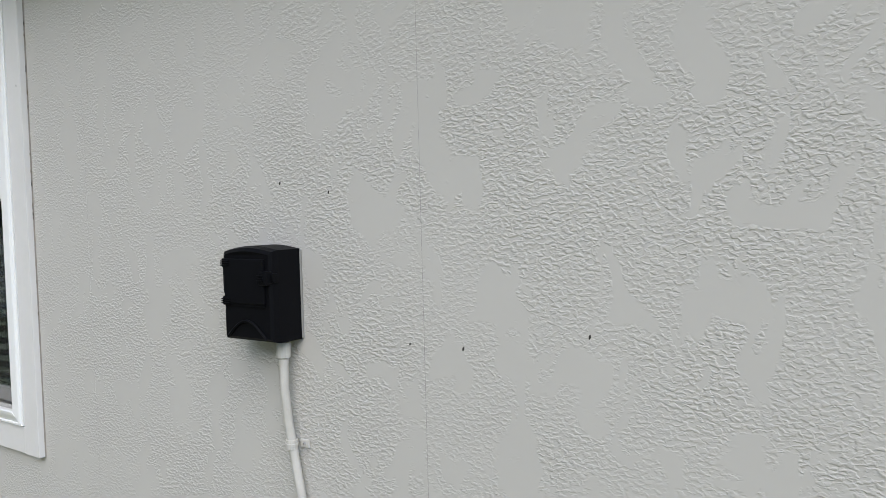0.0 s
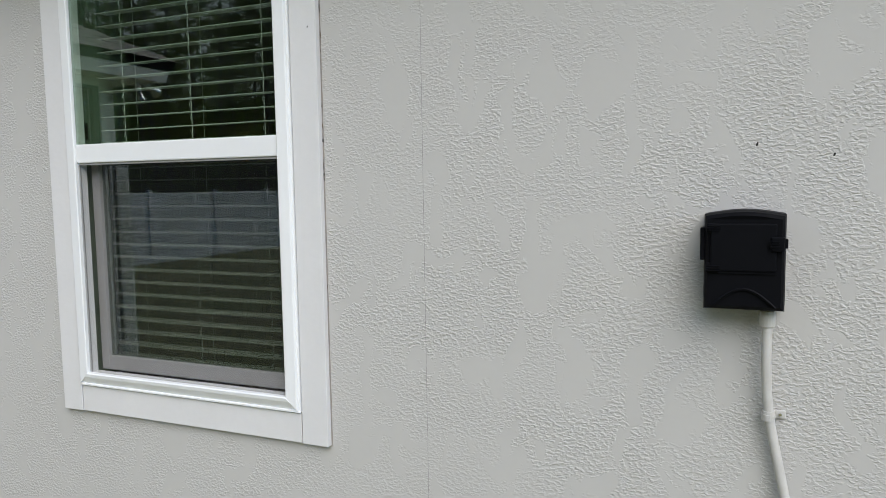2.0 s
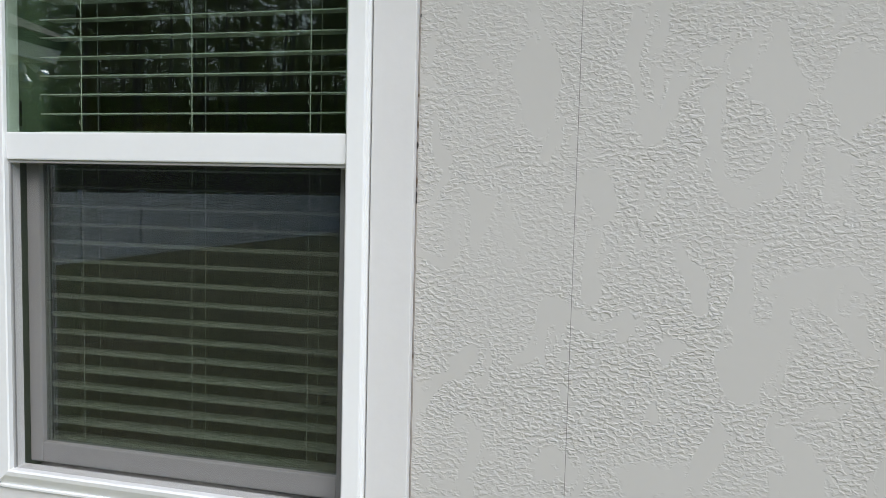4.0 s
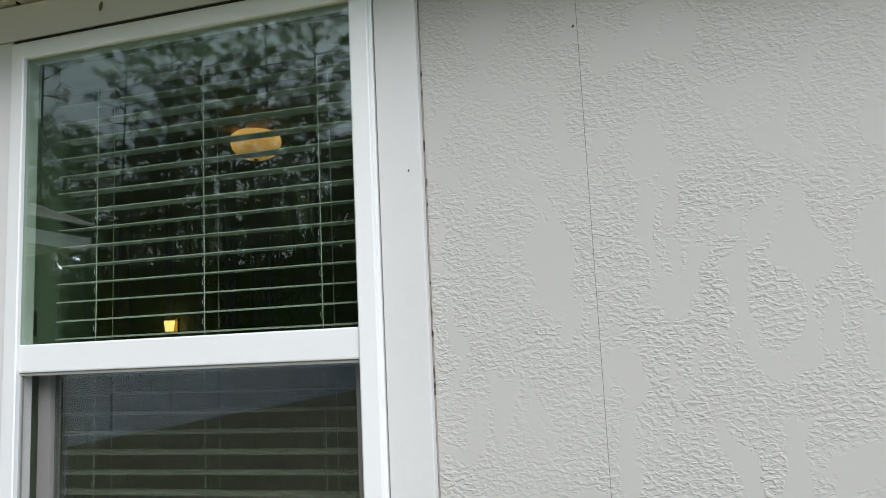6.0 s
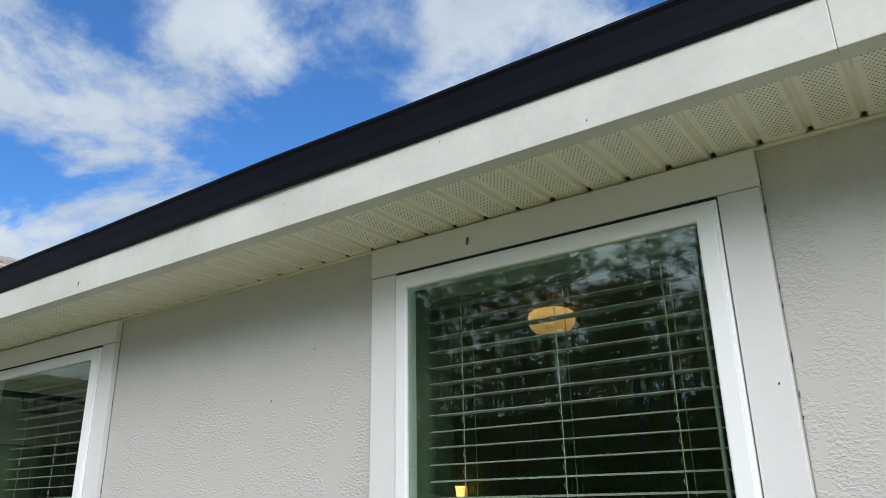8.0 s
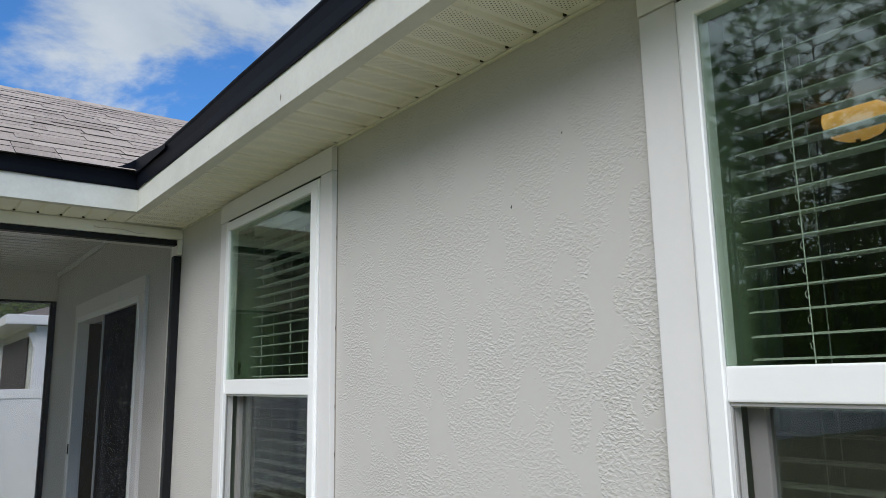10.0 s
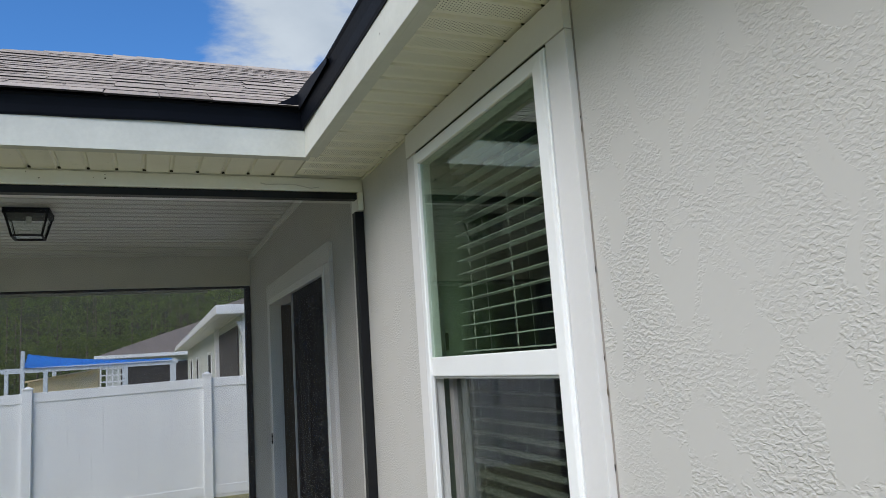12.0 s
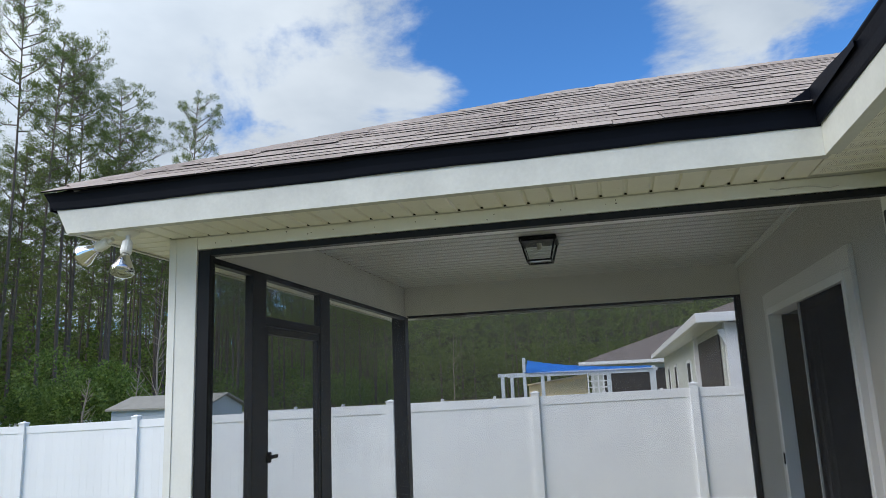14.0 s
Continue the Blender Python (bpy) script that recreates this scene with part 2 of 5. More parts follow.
def amber_glass_material():
    """Marbled amber glass, glossy outside; a bulb's light is painted as glow, brighter towards the rim."""
    g = Graph("amber_lamp_glass")
    b = g.node("ShaderNodeBsdfPrincipled")
    b.inputs["Base Color"].default_value, b.inputs["Roughness"].default_value = (0.45, 0.22, 0.05, 1), 0.15
    swirl = g.noise(9.0, 4, 0.6, 1.5)
    g.join(g.mix(swirl, (1.0, 0.36, 0.06), (1.0, 0.58, 0.22)), b.inputs["Emission Color"])
    s = g.node("ShaderNodeSeparateXYZ")
    g.join(g.coord.outputs["Object"], s.inputs[0])
    rim = g.step(s.outputs[2], -0.20, -0.075, 0.50, 1.0)
    g.join(g.math("MULTIPLY", rim, g.math("MULTIPLY_ADD", swirl, 0.9, 0.55)), b.inputs["Emission Strength"])
    g.join(b.outputs[0], g.out.inputs["Surface"])
    return g.mat


def leaf_material(name, dark, light):
    g = Graph(name)
    geo = g.node("ShaderNodeNewGeometry")
    c = g.mix(geo.outputs["Random Per Island"], dark, light)
    c = g.mix(g.math("MULTIPLY", g.noise(0.5, 2), 0.6), c, dark)
    g.surface(c, 0.6, 0, None, 0.3)
    skin = g.out.inputs["Surface"].links[0].from_socket
    through_light = g.node("ShaderNodeBsdfTranslucent")
    g.join(g.mix(1.0, c, (1.15, 1.25, 0.75), "MULTIPLY"), through_light.inputs["Color"])
    m = g.node("ShaderNodeMixShader")
    m.inputs[0].default_value = 0.42
    g.join(skin, m.inputs[1])
    g.join(through_light.outputs[0], m.inputs[2])
    g.join(m.outputs[0], g.out.inputs["Surface"])
    return g.mat


def lawn_material():
    """Lawn: straw-coloured turf with greener patches, kept pale to bounce warm light under the eaves."""
    g = Graph("pale_bounce_lawn")
    c = g.mix(g.step(g.noise(0.9, 4, 0.6), 0.35, 0.65), (0.32, 0.295, 0.17), (0.24, 0.25, 0.115))
    c = g.mix(g.math("MULTIPLY", g.noise(60.0, 3, 0.7), 0.55), c, (0.16, 0.15, 0.07))
    return g.surface(c, 0.95, 0, g.bump(g.noise(45.0, 4, 0.7), 0.02), 0.1)


STUCCO = stucco_material()
TRIM = plain("trim_paint", (0.675, 0.668, 0.662), 0.5, vary=0.09, scale=3.0, relief=0.0006, relief_scale=25)
VINYL = plain("white_vinyl", (0.80, 0.81, 0.81), 0.32, vary=0.05, scale=4.0)
VINYL_GREY = plain("grey_sash_vinyl", (0.36, 0.36, 0.355), 0.4, vary=0.06)
FASCIA = plain("fascia_aluminium", (0.53, 0.54, 0.495), 0.5, vary=0.30, scale=4.5, relief=0.0008, relief_scale=9)
SOFFIT_X, SOFFIT_Y = soffit_material("x"), soffit_material("y")
SOFFIT_EDGE = plain("soffit_channel", (0.66, 0.65, 0.56), 0.5, vary=0.18, scale=14)
DRIP = plain("black_drip_edge", (0.0042, 0.0055, 0.0095), 0.5, vary=0.25, scale=8, relief=0.0006, relief_scale=6, spec=0.08)
SHINGLE = shingle_material()
# dark cut asphalt, near-black also to paint the shadow lines between courses
CUT_EDGE_SHADE = plain("cut_edge_shade_line", (0.018, 0.016, 0.015), 0.95, vary=0.4, scale=30, spec=0.1)
BLACK_PLASTIC = plain("black_plastic", (0.0045, 0.0048, 0.0062), 0.5, vary=0.2, scale=30, relief=0.0002, relief_scale=300, spec=0.06)
CONDUIT = plain("grey_pvc_conduit", (0.52, 0.51, 0.48), 0.45, vary=0.22, scale=22)
# near-black colour painted for shade in joints, grooves and vent; also the latch
SHADE_AND_LATCH = plain("shade_and_latch", (0.035, 0.035, 0.028), 0.9, spec=0.1)
BLIND = plain("white_blind_slat", (0.66, 0.67, 0.64), 0.45, vary=0.05, scale=5)
CORD = plain("blind_cord", (0.75, 0.75, 0.72), 0.8, vary=0.1)
GLASS = glass_material("window_glass", (0.66, 0.755, 0.685), 1.95)
GLASS_LOW = glass_material("lower_window_glass", (0.50, 0.565, 0.52), 2.5)
GLASS_DOOR = glass_material("door_glass", (0.30, 0.34, 0.31), 1.45)
SCREEN_WINDOW = mesh_material("window_insect_screen", (0.014, 0.0145, 0.016), 0.21)
SCREEN_DOOR = mesh_material("dense_door_screen", (0.012, 0.0125, 0.013), 0.72)
SCREEN_NEAR = mesh_material("porch_side_screen", (0.04, 0.042, 0.045), 0.14)
SCREEN_PORCH = mesh_material("porch_screen", (0.045, 0.047, 0.05), 0.09)
BRONZE = plain("dark_aluminium", (0.010, 0.0105, 0.012), 0.5, vary=0.2, scale=9, spec=0.2)
BEAM_WHITE = plain("white_beam", (0.70, 0.70, 0.65), 0.5, vary=0.14, scale=5)
CEILING = plain("vinyl_ceiling", (0.62, 0.63, 0.61), 0.4, vary=0.05, scale=3)
FENCE = plain("fence_vinyl", (0.84, 0.86, 0.875), 0.35, vary=0.05, scale=1.5, pieces=0.04)
# paint set dark to stand in for the dim light indoors
ROOM_DIM = plain("room_paint_dim", (0.20, 0.21, 0.20), 0.7, vary=0.06, scale=1.5)
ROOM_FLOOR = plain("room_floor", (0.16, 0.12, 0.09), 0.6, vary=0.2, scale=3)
# dark green puts the shade behind the tinted glass into the returns' colour
RETURN_SHADE = plain("window_return_shade", (0.17, 0.22, 0.155), 0.6, vary=0.05)
CURTAIN = plain("dark_brown_cloth", (0.065, 0.048, 0.026), 0.9, vary=0.2, scale=5, spec=0.1)
BROWN_WOOD = plain("brown_interior", (0.20, 0.13, 0.075), 0.6, vary=0.25, scale=4)
LAMP_GLASS = amber_glass_material()
SMALL_GLOW = glow_material("small_lamp_glow", (1.0, 0.66, 0.22), 2.2)
BRASS = plain("aged_brass", (0.42, 0.25, 0.08), 0.35, 0.9, vary=0.2, scale=20)
CLEAR = glass_material("clear_glass", (0.93, 0.95, 0.95), 1.5)
CHROME = plain("reflector", (0.75, 0.75, 0.76), 0.16, 1.0, vary=0.05)
GRASS = lawn_material()
CONCRETE = plain("concrete_slab", (0.36, 0.35, 0.33), 0.85, vary=0.2, scale=3, relief=0.001, relief_scale=120)
BARK = plain("pine_bark", (0.14, 0.113, 0.095), 0.95, vary=0.5, scale=3, relief=0.02, relief_scale=14)
NEEDLES = leaf_material("pine_needles", (0.07, 0.10, 0.036), (0.25, 0.29, 0.115))
LEAVES = leaf_material("shrub_leaves", (0.075, 0.125, 0.03), (0.29, 0.37, 0.12))
TWIG = plain("bare_twig", (0.30, 0.26, 0.21), 0.9, vary=0.3)
FAR_WALL = plain("neighbour_wall", (0.56, 0.58, 0.54), 0.8, vary=0.08, scale=1.0)
FAR_ROOF = plain("neighbour_roof", (0.165, 0.14, 0.125), 0.92, vary=0.4, scale=2.5, relief=0.01, relief_scale=20)
BLUE_CLOTH = plain("blue_shade_cloth", (0.04, 0.30, 0.85), 0.7, vary=0.15, scale=1.2)
TAN_CLOTH = plain("tan_panel", (0.80, 0.66, 0.40), 0.8, vary=0.15, scale=1.5)
PALE_PAINT = plain("pale_blue_paint", (0.58, 0.64, 0.70), 0.6, vary=0.08)
SHED_WALL = plain("shed_siding", (0.52, 0.58, 0.63), 0.7, vary=0.1)
SPECK = plain("dirt_speck", (0.03, 0.028, 0.025), 0.9)
STAIN = plain("rust_brown_mark", (0.13, 0.10, 0.07), 0.9)
# dark colour that paints the shade inside the neighbours' porches
PORCH_SHADE = plain("porch_shade", (0.05, 0.042, 0.038), 0.7, vary=0.2)
WOOD_DISTANCE = plain("distant_wood", (0.060, 0.068, 0.042), 1.0, vary=0.9, scale=0.35)
SHED_ROOF = plain("grey_shed_shingle", (0.30, 0.29, 0.25), 0.9, vary=0.25, scale=3, relief=0.01, relief_scale=25)
BLADES = leaf_material("grass_blades", (0.17, 0.17, 0.075), (0.33, 0.29, 0.15))
JOINT = plain("joint_gap", (0.13, 0.125, 0.12), 0.9, vary=0.3, scale=8, spec=0.1)
CAULK = plain("dirty_caulk", (0.29, 0.265, 0.24), 0.8, vary=0.5, scale=12)


# ---- builders ----
def part(name, bm, material, parent=None, label="", smooth=False):
    """Links a bmesh as one mesh object, under parent where one is given."""
    me = bpy.data.meshes.new(name)
    bm.normal_update()
    bm.to_mesh(me)
    bm.free()
    me.materials.append(material)
    if smooth:
        for p in me.polygons:
            p.use_smooth = True
    ob = new(name, me)
    if parent:
        ob.parent = parent
    if label:
        ob["label"] = label
    return ob


def share(name, me, parent, m):
    """Another object on a mesh that is there already."""
    ob = new(name, me)
    ob.parent = parent
    ob.matrix_basis = m
    return ob


def thing(name, at=(0, 0, 0), label="", category="", group="", kind=""):
    ob = new(name)
    ob.empty_display_size = 0.1
    ob.location = at
    return tagged(ob, label, category, group, kind)


def add_box(bm, x0, x1, y0, y1, z0, z1, bevel=0.0):
    vs = [bm.verts.new((x, y, z)) for x in (x0, x1) for y in (y0, y1) for z in (z0, z1)]
    fs = [bm.faces.new([vs[i] for i in q]) for q in ((0, 1, 3, 2), (4, 6, 7, 5), (0, 4, 5, 1), (2, 3, 7, 6), (0, 2, 6, 4), (1, 5, 7, 3))]
    if bevel:
        edges = list({e for f in fs for e in f.edges})
        bmesh.ops.bevel(bm, geom=edges, offset=bevel, segments=2, profile=0.6, affect="EDGES", clamp_overlap=True)
    return vs


def box(x0, x1, y0, y1, z0, z1, bevel=0.0):
    bm = bmesh.new()
    add_box(bm, x0, x1, y0, y1, z0, z1, bevel)
    return bm


def add_tube(bm, points, radii, sides=10, cap=True):
    """A tube through points, with a radius at each."""
    rings = []
    pts = [Vector(p) for p in points]
    for i, p in enumerate(pts):
        d = (pts[min(i + 1, len(pts) - 1)] - pts[max(i - 1, 0)]).normalized()
        side = d.orthogonal().normalized() if abs(d.z) < 0.95 else Vector((1, 0, 0))
        side = (side - d * side.dot(d)).normalized()
        up = d.cross(side)
        rings.append([bm.verts.new(p + radii[i] * (math.cos(a) * side + math.sin(a) * up)) for a in (2 * math.pi * k / sides for k in range(sides))])
    for a, b in zip(rings, rings[1:]):
        for k in range(sides):
            bm.faces.new((a[k], a[(k + 1) % sides], b[(k + 1) % sides], b[k]))
    if cap:
        bm.faces.new(rings[0][::-1])
        bm.faces.new(rings[-1])


def tube(points, radii, sides=10):
    bm = bmesh.new()
    add_tube(bm, points, radii, sides)
    return bm


def prism(outline, axis, a, b):
    """A solid with the given outline (pairs of the two other axes, in order), from a to b along axis."""
    bm = bmesh.new()
    spot = {"x": lambda p, q, r: (r, p, q), "y": lambda p, q, r: (p, r, q), "z": lambda p, q, r: (p, q, r)}[axis]
    lo = [bm.verts.new(spot(p, q, a)) for p, q in outline]
    hi = [bm.verts.new(spot(p, q, b)) for p, q in outline]
    n = len(outline)
    bm.faces.new(lo)
    bm.faces.new(hi[::-1])
    for i in range(n):
        bm.faces.new((lo[i], hi[i], hi[(i + 1) % n], lo[(i + 1) % n]))
    bmesh.ops.recalc_face_normals(bm, faces=bm.faces)
    return bm


# ---- measures of the house ----
W1, W2 = 0.0, -2.477                # the windows' middles along the wall
FRAME_HALF, FRAME_LO, FRAME_HI = 0.464, 0.738, 2.304
CASING_HALF, CASING_LO, CASING_HI = 0.558, 0.640, 2.402
SOFFIT = 2.412
FASCIA_Y, FASCIA_X = -0.330, -3.370
EAVE = 2.616
PORCH_X0, PORCH_X1 = -3.70, -7.58    # near and far faces of the porch
PORCH_Y = -3.2
PORCH_CEIL = 2.654
WEST = -7.74
RIDGE_X, RIDGE_Z, SLOPE = -5.86, 3.815, 0.487
DOOR_X0, DOOR_X1, DOOR_Z0, DOOR_Z1 = -6.37, -4.44, 0.06, 2.12
GROUND = -0.12

# ---- the ground ----
def ground_height(x, y):
    far = min(1.0, max(0.0, (math.hypot(max(0, -y - 0.5), max(0, -x - 8.5)) / 4.0)))
    fall = -0.165 - 0.0185 * min(12.5, max(0.0, -y))
    return GROUND + far * fall


def build_ground():
    bm = bmesh.new()
    xs = [-2500, -600, -200, -90, -50, -30, -20] + [-16 + i for i in range(0, 30)] + [20, 40, 90, 300, 2500]
    ys = [-2500, -600, -200, -90, -50, -30, -24] + [-20 + i for i in range(0, 26)] + [12, 30, 90, 300, 2500]
    grid = [[bm.verts.new((x, y, ground_height(x, y))) for y in ys] for x in xs]
    for i in range(len(xs) - 1):
        for j in range(len(ys) - 1):
            bm.faces.new((grid[i][j], grid[i + 1][j], grid[i + 1][j + 1], grid[i][j + 1]))
    tagged(part("ground", bm, GRASS, None, smooth=True), "mown green lawn sloping away from the house", "lawn", kind="structure")


build_ground()

# ---- the house walls ----
wall = thing("wall_south", label="greige stucco house wall with control joints", category="wall", kind="structure")
TOP = 2.78
# stucco coat: plain stretches between the openings and the control joints
coat = [(WEST, DOOR_X0, GROUND, TOP), (DOOR_X0, DOOR_X1, DOOR_Z1, TOP), (DOOR_X1, W2 - FRAME_HALF, GROUND, TOP),
        (W2 - FRAME_HALF, W2 + FRAME_HALF, GROUND, FRAME_LO), (W2 - FRAME_HALF, W2 + FRAME_HALF, FRAME_HI, TOP),
        (W2 + FRAME_HALF, W1 - FRAME_HALF, GROUND, TOP),
        (W1 - FRAME_HALF, W1 + FRAME_HALF, GROUND, FRAME_LO), (W1 - FRAME_HALF, W1 + FRAME_HALF, FRAME_HI, TOP),
        (W1 + FRAME_HALF, 0.8772, GROUND, TOP), (0.8781, 2.1451, GROUND, TOP), (2.1459, 7.0, GROUND, TOP)]
for x0, x1, z0, z1 in coat:
    part("stucco_panel", box(x0, x1, 0.0, 0.03, z0 - 0.12 if z0 == GROUND else z0, z1), STUCCO, wall)
for x in (0.87765, 2.1455):
    part("control_joint", box(x - 0.00045, x + 0.00045, 0.0002, 0.006, GROUND, TOP), JOINT, wall, "fine grey control joint")
core = bmesh.new()
for x0, x1, z0, z1 in [(WEST, DOOR_X0, GROUND, TOP), (DOOR_X0, DOOR_X1, DOOR_Z1, TOP), (DOOR_X1, W2 - FRAME_HALF, GROUND, TOP),
                       (W2 - FRAME_HALF, W2 + FRAME_HALF, GROUND, FRAME_LO), (W2 - FRAME_HALF, W2 + FRAME_HALF, FRAME_HI, TOP),
                       (W2 + FRAME_HALF, W1 - FRAME_HALF, GROUND, TOP), (W1 - FRAME_HALF, W1 + FRAME_HALF, GROUND, FRAME_LO),
                       (W1 - FRAME_HALF, W1 + FRAME_HALF, FRAME_HI, TOP), (W1 + FRAME_HALF, 7.0, GROUND, TOP)]:
    add_box(core, x0, x1, 0.034, 0.20, z0 - 0.1 if z0 == GROUND else z0, z1)
part("wall_core", core, ROOM_DIM, wall)
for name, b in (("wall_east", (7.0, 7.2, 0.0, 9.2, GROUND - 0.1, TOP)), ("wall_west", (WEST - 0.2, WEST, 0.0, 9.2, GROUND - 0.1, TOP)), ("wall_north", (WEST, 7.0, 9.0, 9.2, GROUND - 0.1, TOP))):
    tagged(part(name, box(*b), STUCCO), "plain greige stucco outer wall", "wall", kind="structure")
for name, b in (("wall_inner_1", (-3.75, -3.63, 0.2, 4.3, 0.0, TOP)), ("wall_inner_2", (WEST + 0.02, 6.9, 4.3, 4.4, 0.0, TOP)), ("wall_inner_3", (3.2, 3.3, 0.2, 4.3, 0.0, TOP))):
    tagged(part(name, box(*b), ROOM_DIM), "painted inner room wall", "wall", kind="structure")
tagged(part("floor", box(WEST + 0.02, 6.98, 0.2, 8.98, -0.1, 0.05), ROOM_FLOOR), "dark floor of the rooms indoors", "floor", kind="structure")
tagged(part("ceiling", box(WEST + 0.02, 6.98, 0.2, 8.98, TOP, TOP + 0.05), ROOM_DIM), "painted ceiling of the rooms indoors", "ceiling", kind="structure")


# ---- windows ----
def build_window():
    """A single-hung vinyl window in a painted casing, about its own middle; the wall's face is y = 0."""
    w = thing("window_1", (W1, 0, 0), "white vinyl single-hung window in painted casing", "window", kind="structure")
    c, f = CASING_HALF, FRAME_HALF
    casing = part("casing", box(-c, c, -0.026, 0.0, FRAME_HI + 0.009, CASING_HI, 0.002), TRIM, w, "greige painted window casing")
    part("side_board", box(-c + 0.001, -f - 0.003, -0.023, 0.0, CASING_LO, FRAME_HI + 0.007, 0.002), TRIM, casing)
    part("side_board", box(f + 0.003, c - 0.001, -0.023, 0.0, CASING_LO, FRAME_HI + 0.007, 0.002), TRIM, casing)
    part("bottom_board", box(-f + 0.001, f - 0.001, -0.021, 0.0, CASING_LO + 0.001, FRAME_LO - 0.004, 0.002), TRIM, casing)
    for sx in (-1, 1):
        part("caulk_line", box(min(sx * c, sx * (c + 0.002)), max(sx * c, sx * (c + 0.002)), -0.004, 0.0, CASING_LO, CASING_HI - 0.002), CAULK, casing, "dirty caulk line")
    # dark strip added to paint the shade line below the head board
    part("head_shade_strip", box(-f + 0.002, f - 0.002, -0.0225, 0.0, FRAME_HI + 0.0005, FRAME_HI + 0.0085), SHADE_AND_LATCH, casing, "dark strip painted for the shade under the head board")
    # mitred vinyl frame with a stepped face
    t = 0.047
    fr = None
    for a, b, z0, z1, corner in ((-f, -f + t, FRAME_LO, FRAME_HI, "l"), (f - t, f, FRAME_LO, FRAME_HI, "r")):
        out_, in_ = (a, b) if corner == "l" else (b, a)
        s = 1 if corner == "l" else -1
        bm = prism([(out_, 0.010), (out_, -0.0255), (out_ + s * 0.006, -0.0265), (out_ + s * 0.0075, -0.0335), (out_ + s * 0.010, -0.035), (in_ - s * 0.003, -0.0375), (in_, -0.035), (in_, 0.010)], "z", FRAME_LO + 0.002, FRAME_HI - 0.002)
        for v in bm.verts:
            v.co.z = (FRAME_HI - abs(v.co.x - out_) if v.co.z > 1.5 else FRAME_LO + abs(v.co.x - out_))
        if fr is None:
            fr = part("window_frame", bm, VINYL, w)
        else:
            part("jamb", bm, VINYL, fr)
    for lo_, s, name in ((FRAME_HI, -1, "head"), (FRAME_LO, 1, "sill")):
        y_in = 0.010
        depth = [(0.010, 0.0), (-0.0255, 0.0), (-0.0265, 0.006), (-0.0335, 0.0075), (-0.035, 0.010), (-0.0375, t - 0.003), (-0.035, t), (y_in, t)]
        if name == "sill":
            depth = [(0.010, 0.0), (-0.030, 0.0), (-0.030, 0.005), (-0.025, 0.007), (-0.038, t - 0.014), (-0.040, t - 0.004), (-0.036, t), (y_in, t)]
        bm = prism([(y, lo_ + s * k) for y, k in depth], "x", -f, f)
        for v in bm.verts:
            v.co.x = math.copysign(f - abs(v.co.z - lo_), v.co.x)
        part(name, bm, VINYL, fr)
    g = f - t
    # fixed upper pane, meeting rail, lower sash behind its insect screen
    rail = part("meeting_rail", box(-g, g, -0.030, 0.05, 1.516, 1.579, 0.004), VINYL, w)
    part("rail_lip", box(-g + 0.002, g - 0.002, -0.024, -0.006, 1.509, 1.516, 0.001), VINYL_GREY, rail)
    part("upper_pane", box(-g, g, -0.026, -0.022, 1.579, FRAME_HI - t), GLASS, w, "tinted upper window pane").visible_shadow = False
    # grey puts the dimming by the insect screen into the sash colour
    sash = part("lower_sash", box(-g, -g + 0.036, 0.028, 0.062, FRAME_LO + t, 1.515, 0.003), VINYL_GREY, w)
    part("sash_stile", box(g - 0.036, g, 0.028, 0.062, FRAME_LO + t, 1.515, 0.003), VINYL_GREY, sash)
    part("sash_rail", box(-g + 0.036, g - 0.036, 0.028, 0.062, FRAME_LO + t, FRAME_LO + t + 0.050, 0.003), VINYL_GREY, sash)
    part("lower_pane", box(-g + 0.036, g - 0.036, 0.042, 0.047, FRAME_LO + t + 0.05, 1.515), GLASS_LOW, w, "tinted lower window pane").visible_shadow = False
    scr = part("insect_screen", box(-g + 0.004, g - 0.004, -0.0205, -0.0200, FRAME_LO + t - 0.006, 1.506), SCREEN_WINDOW, w, "dark insect screen over the lower pane")
    scr.visible_shadow = False
    for x0, x1, z0, z1 in ((-g + 0.0005, -g + 0.004, FRAME_LO + t, 1.508), (g - 0.004, g - 0.0005, FRAME_LO + t, 1.508)):
        part("screen_bar", box(x0, x1, -0.024, -0.016, z0, z1), VINYL_GREY, scr)
    # returns of the wall behind the frame, with their shade painted in as dark green
    rev = part("window_reveal", box(-f, -f + 0.012, 0.012, 0.24, FRAME_LO + 0.01, FRAME_HI), RETURN_SHADE, w, "inner window return coloured dark green for its shade")
    part("reveal_head", box(-f + 0.012, f - 0.012, 0.012, 0.24, FRAME_HI - 0.012, FRAME_HI), RETURN_SHADE, rev)
    part("reveal_side", box(f - 0.012, f, 0.012, 0.24, FRAME_LO + 0.01, FRAME_HI), RETURN_SHADE, rev)
    part("sash_lock", box(-f + 0.012, -f + 0.016, 0.040, 0.052, 1.60, 1.66, 0.001), SHADE_AND_LATCH, rev, "dark tilt latch slot")
    part("inner_sill", box(-f, f, 0.012, 0.27, FRAME_LO - 0.008, FRAME_LO + 0.008, 0.002), VINYL, w)
    return w


